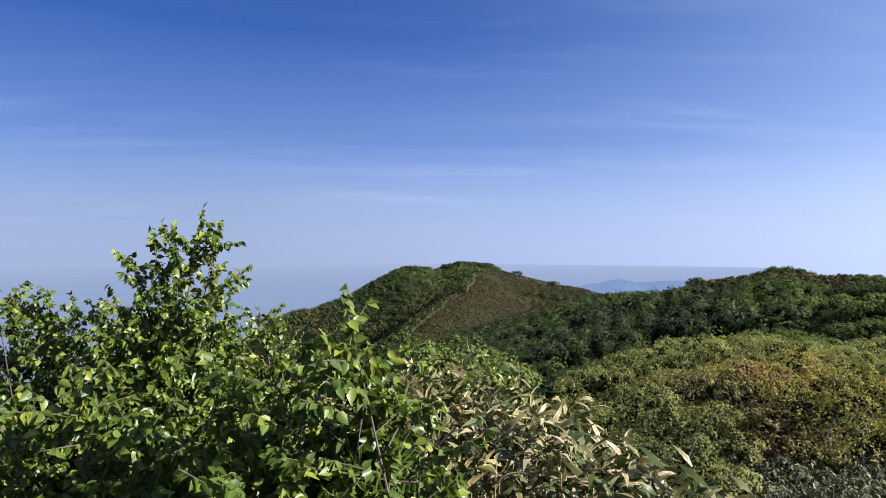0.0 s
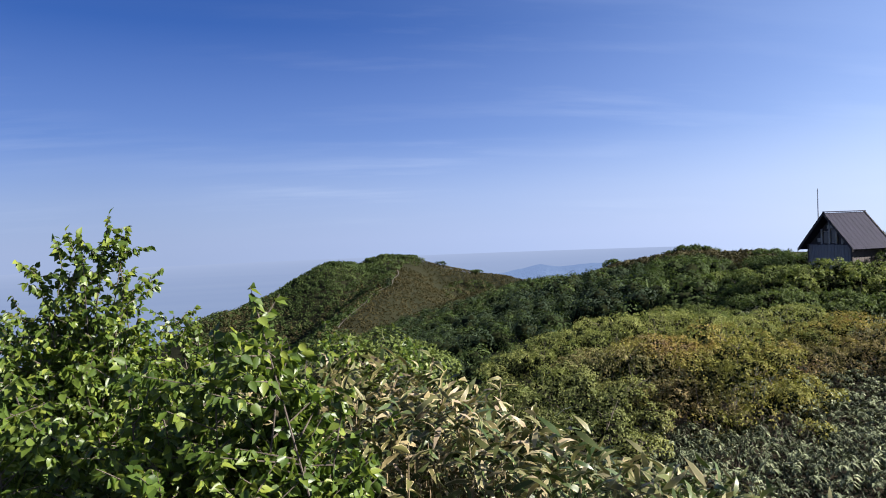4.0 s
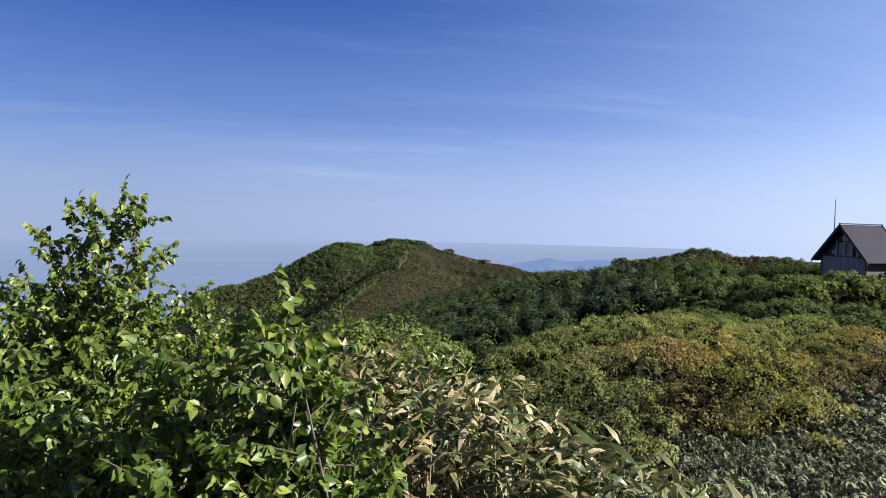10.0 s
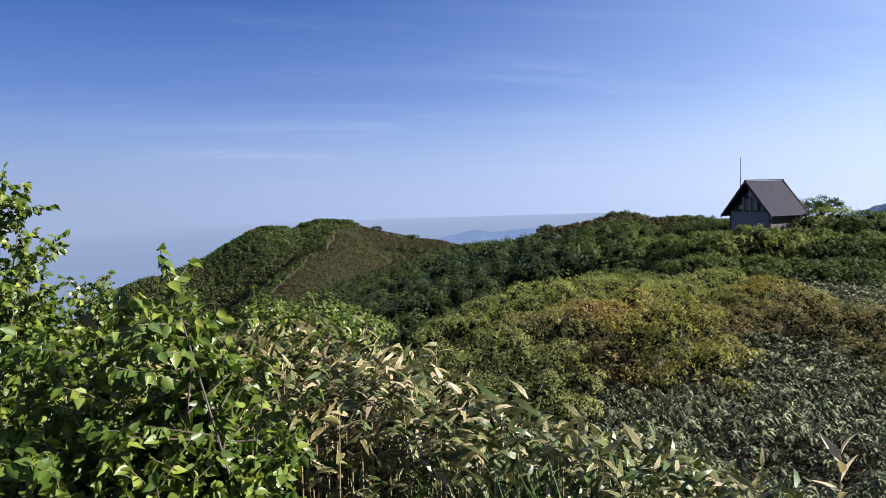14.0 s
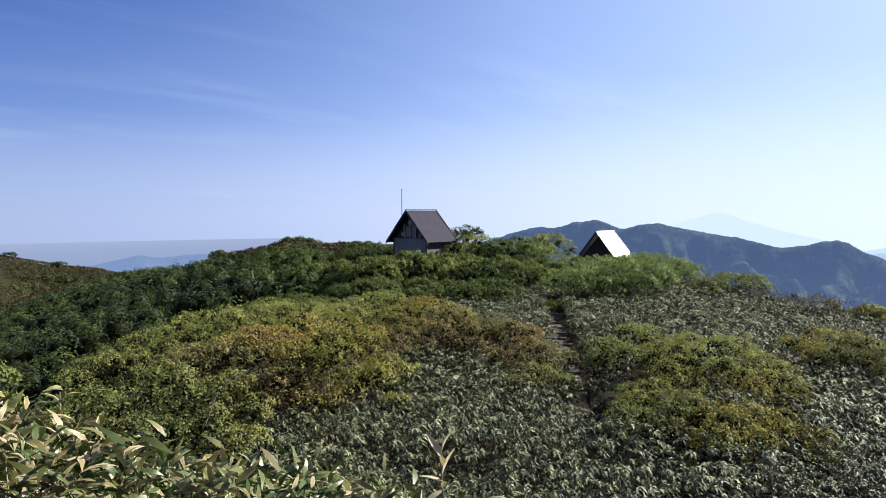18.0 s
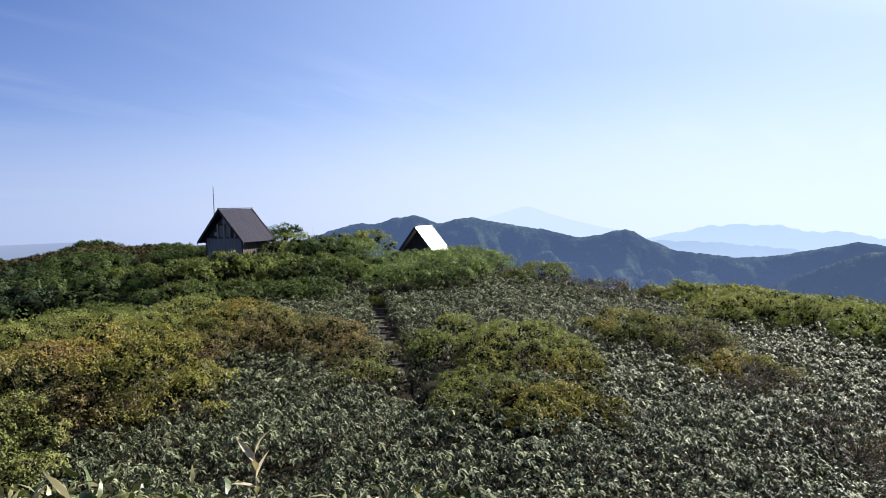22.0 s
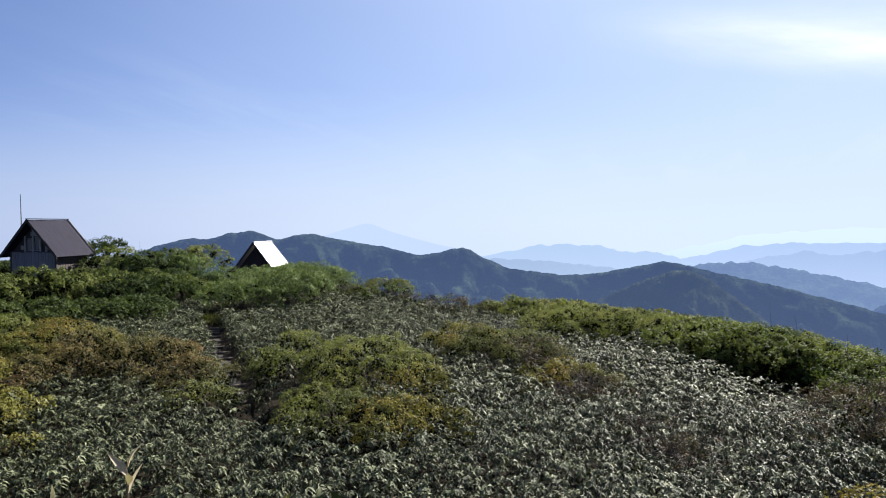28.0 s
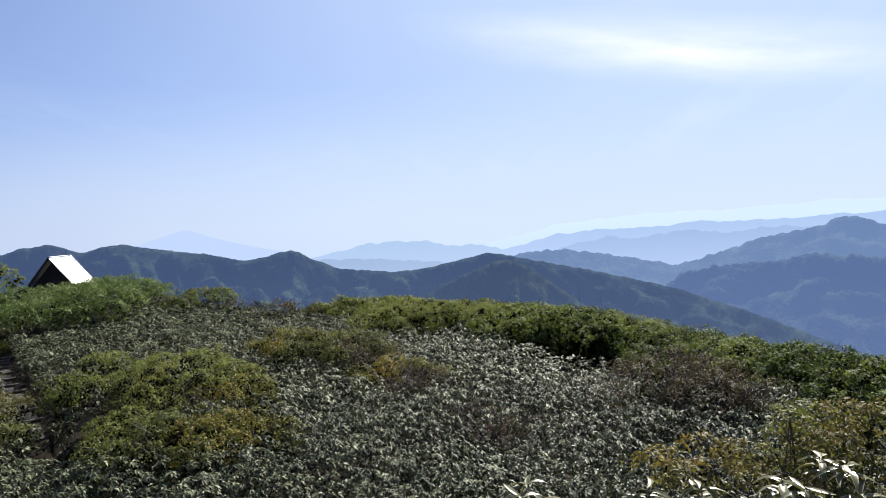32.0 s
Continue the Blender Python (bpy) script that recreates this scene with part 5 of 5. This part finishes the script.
birch(*polar(-18.2, 4.0), [(1.72, 0.18, 7), (1.45, 0.45, 10), (1.1, 0.75, 8)], 201, "tall leafy young birch rising above the bamboo", 24, 260, [(0.03, 0.02, 2.0), (0.1, 0.05, 1.93), (-0.3, 0.0, 1.76), (-0.22, 0.06, 1.86), (-0.38, -0.05, 1.62), (-0.12, 0.05, 1.82), (0.12, -0.03, 1.72), (-0.2, 0.0, 1.72), (0.14, 0.1, 1.55), (0.05, 0.1, 1.85), (-0.05, -0.1, 1.8), (-0.18, 0.1, 1.65)])
birch(*polar(-8.6, 2.35), [(1.3, 0.3, 10), (1.0, 0.36, 10)], 202, BL, 26, 300, [(0.03, 0.0, 1.62), (0.1, 0.0, 1.45), (-0.1, 0.05, 1.5)])
birch(*polar(-6.8, 2.5), [(1.3, 0.14, 9), (0.95, 0.2, 9)], 203, BL, 26, 300, [(0.08, 0, 1.42), (0.1, 0.03, 1.3)])
birch(*polar(-14.5, 2.7), [(1.42, 0.42, 11), (0.95, 0.6, 9)], 204, BL, 26, 300)
birch(*polar(-22.5, 3.0), [(1.35, 0.5, 11), (0.9, 0.6, 7)], 205, BL, 26, 260)
birch(*polar(-30.5, 4.6), [(1.68, 0.5, 9), (1.3, 0.7, 8)], 206, BL, 24, 160)
birch(*polar(-25.5, 4.8), [(1.68, 0.5, 11), (1.2, 0.6, 6)], 207, BL, 24, 120)
birch(*polar(-20.5, 4.6), [(1.62, 0.4, 9), (1.2, 0.6, 5)], 208, BL, 24, 100)
birch(*polar(-11.0, 4.4), [(1.45, 0.5, 10), (1.1, 0.6, 6)], 209, BL, 24, 80)
birch(*polar(0.9, 4.75), [(1.35, 0.45, 11), (1.1, 0.5, 7)], 210, BL, 24, 80)
birch(*polar(-36.0, 3.6), [(1.52, 0.6, 9), (1.1, 0.7, 8)], 211, BL, 24, 100)

for k, (az, d, rad, el) in enumerate([(1.2, 5.4, 0.5, -7.0), (4.0, 6.0, 0.6, -8.2), (-2.0, 6.2, 0.6, -7.4)]):
    x, y = d * math.sin(radians(az)), 0.4 + d * math.cos(radians(az))
    tall = EYE + d * math.tan(radians(el)) - float(ground_z(x, y))
    shrub(math.degrees(math.atan2(x, y)), math.hypot(x, y), rad, tall, GREEN, "fine-leaved light green shrub behind the bamboo", seed=760 + k, leaf=0.036, cover=1.0, size=0.2, tuft=0.06, twigs=8, group="shrubs of the brow")

# low yellowing shrubs on the southern brow
for k, (az, d, rad, el, mat) in enumerate([(105.0, 5.2, 0.3, -17.6, YELLOW), (108.9, 5.0, 0.4, -18.0, ORANGE), (111.5, 5.6, 0.4, -16.6, OLIVE), (112.6, 5.0, 0.35, -15.0, OLIVE), (115.4, 5.2, 0.5, -15.5, YELLOW), (118.5, 5.0, 0.6, -14.5, ORANGE), (102.0, 5.8, 0.25, -18.6, YELLOW), (121.5, 5.0, 0.6, -14.0, OLIVE)]):
    x, y = 0.07 + d * math.sin(radians(az)), 0.157 + d * math.cos(radians(az))
    tall = EYE - 0.03 + d * math.tan(radians(el)) - float(ground_z(x, y))
    shrub(math.degrees(math.atan2(x, y)), math.hypot(x, y), rad, tall, mat, "sparse yellowing young shrub behind the bamboo", seed=700 + k, leaf=0.03, cover=0.7, size=0.16, tuft=0.05, airy=True, twigs=9, group="shrubs of the brow")


def withered(x, y, tall, seed, blades):
    """A dry bamboo shoot with a few curled withered leaves."""
    r = random.Random(seed)
    top = thing("withered_bamboo", (x, y, float(ground_z(x, y))), "dry bamboo stem with curled pale withered leaves", "dwarf bamboo")
    bm = bmesh.new()
    tube(bm, [(0, 0, 0), (0.01, 0.0, tall * 0.6), (0.0, 0.01, tall)], 0.007, 0.004, 6)
    part("culm", bm, top, "", CULM)
    for k in range(blades):
        a = k * 2.1 + r.gauss(0, 0.4)
        tv, tf, tu = strip_leaf([0.15, 0.9, 1.0, 0.6, 0.05], r.uniform(-0.2, 0.5), r.uniform(0.04, 0.09))
        L = r.uniform(0.08, 0.115)
        leaf = part("leaf", mesh_from("leaf", tv * np.array([L * 0.25, L, L]), tf, DRY_LEAF, tu, True), top)
        leaf.matrix_local = Matrix.Translation((0, 0, tall - 0.03 * k)) @ basis((math.cos(a), math.sin(a), r.uniform(0.2, 2.2)), (r.gauss(0, 0.5), r.gauss(0, 0.5), 1))
    return top


for k, (az, d, tall) in enumerate([(38.3, 2.7, 0.9), (37.0, 2.85, 0.66), (52.5, 2.7, 0.5), (17.6, 3.6, 0.92), (28.0, 3.0, 0.6)]):
    withered(*polar(az, d), tall, 900 + k, 6)


def grass_tuft(x, y, n, seed):
    rng = np.random.default_rng(seed)
    z = float(ground_z(x, y))
    P = rng.normal(size=(n, 3)) * np.array([0.1, 0.1, 0]) + np.array([0, 0, 0.15])
    D = np.stack([rng.normal(size=n) * 0.3, rng.normal(size=n) * 0.3, np.ones(n)], 1)
    N = unit(rng, n)
    L = rng.uniform(0.45, 0.75, n)
    v, f, uv = spread(P, D, N, L, L * 0.011, strip_leaf([0.7, 1.0, 0.7, 0.1], 0.5, 0.002))
    return tagged(part("grass_tuft", mesh_from("grass_tuft", v + np.array([x, y, z]), f, GRASS, uv)), "tuft of long narrow green grass blades", "grass", "grass tufts")


for k, (az, d) in enumerate([(13.5, 2.75), (16.0, 2.85), (18.5, 2.7), (11.5, 2.9), (20.5, 2.75), (17.0, 3.0)]):
    grass_tuft(*polar(az, d), 150, 950 + k)

# bright grass where the footpath leaves the field
rng = np.random.default_rng(77)
n = 1100
cx, cy = polar(50.2, 40.5)
gx, gy = cx + rng.normal(size=n) * 0.3, cy + rng.normal(size=n) * 1.4
P = np.stack([gx, gy, ground_z(gx, gy) + 0.25], 1)
D = np.stack([rng.normal(size=n) * 0.4, rng.normal(size=n) * 0.4, np.ones(n)], 1)
L = rng.uniform(0.2, 0.42, n)
v, f, uv = spread(P - np.array([0, 0, 0.25]), D, unit(rng, n), L, L * 0.12, TRI_T)
tagged(new("grass_patch", mesh_from("grass_patch", v, f, BRIGHT, uv)), "bright yellow-green grass at the footpath's end", "grass", kind="stuff")

# trail worn into the hill's spur
vs, fs = [], []
steps = 60
for i in range(steps):
    u = i / (steps - 1)
    az, d = float(np.interp(u, [0, 0.35, 0.7, 1], [4.2, 3.5, 1.7, -1.2])), float(np.interp(u, [0, 0.35, 0.7, 1], [268, 236, 213, 192]))
    az += 0.3 * math.sin(7 * u) + 0.12 * math.sin(19 * u)
    for side in (-0.2, 0.2):
        x, y = polar(az + math.degrees(side / d), d)
        vs.append((x, y, float(ground_z(x, y)) + 0.8))
    if i:
        fs.append((2 * i - 2, 2 * i - 1, 2 * i + 1, 2 * i))
tagged(new("hill_trail", mesh_from("hill_trail", vs, fs, TRAIL)), "narrow worn brown hiking trail along the hill's spur", "trail", kind="structure")

# ------------------------------------------------------------------ footpath
random.seed(5)
line = [polar(a, d) for a, d in PATH_LINE]
pts = []
for (x0, y0), (x1, y1) in zip(line, line[1:]):
    for k in range(8):
        pts.append((x0 + (x1 - x0) * k / 8, y0 + (y1 - y0) * k / 8))
vs, fs = [], []
lower = 20  # bamboo closes over the lowest stretch
for i, (x, y) in enumerate(pts[:-1]):
    wx, wy = pts[i + 1][0] - x, pts[i + 1][1] - y
    ln = math.hypot(wx, wy)
    for s in (-0.32, -0.12, 0.12, 0.32):
        px, py = x - wy / ln * s, y + wx / ln * s
        vs.append((px, py, float(ground_z(px, py)) + 0.02 + 0.02 * random.random()))
for i in range(lower, len(pts) - 2):
    for k in range(3):
        fs.append((4 * i + k, 4 * i + k + 1, 4 * i + 5 + k, 4 * i + 4 + k))
path = tagged(new("footpath", mesh_from("footpath", vs, fs, SOIL, shade=True)), "narrow trodden footpath of bare brown soil", "footpath", kind="structure")
for k in range(11):
    i = 24 + 2 * k
    (x, y), (x1, y1) = pts[i], pts[i + 1]
    bm = bmesh.new()
    tube(bm, [(-0.45, 0, 0), (-0.1, 0.01, 0.005), (0.2, -0.01, 0), (0.45, 0, 0.01)], 0.06, 0.052, 8)
    step = part("log_step", bm, None, "", LOG)
    step.location = (x, y, float(ground_z(x, y)) + 0.09)
    step.rotation_euler = (0, 0, math.atan2(y1 - y, x1 - x) + math.pi / 2 + random.gauss(0, 0.08))
    tagged(step, "weathered round log step set across the footpath", "log step", "steps of the footpath")
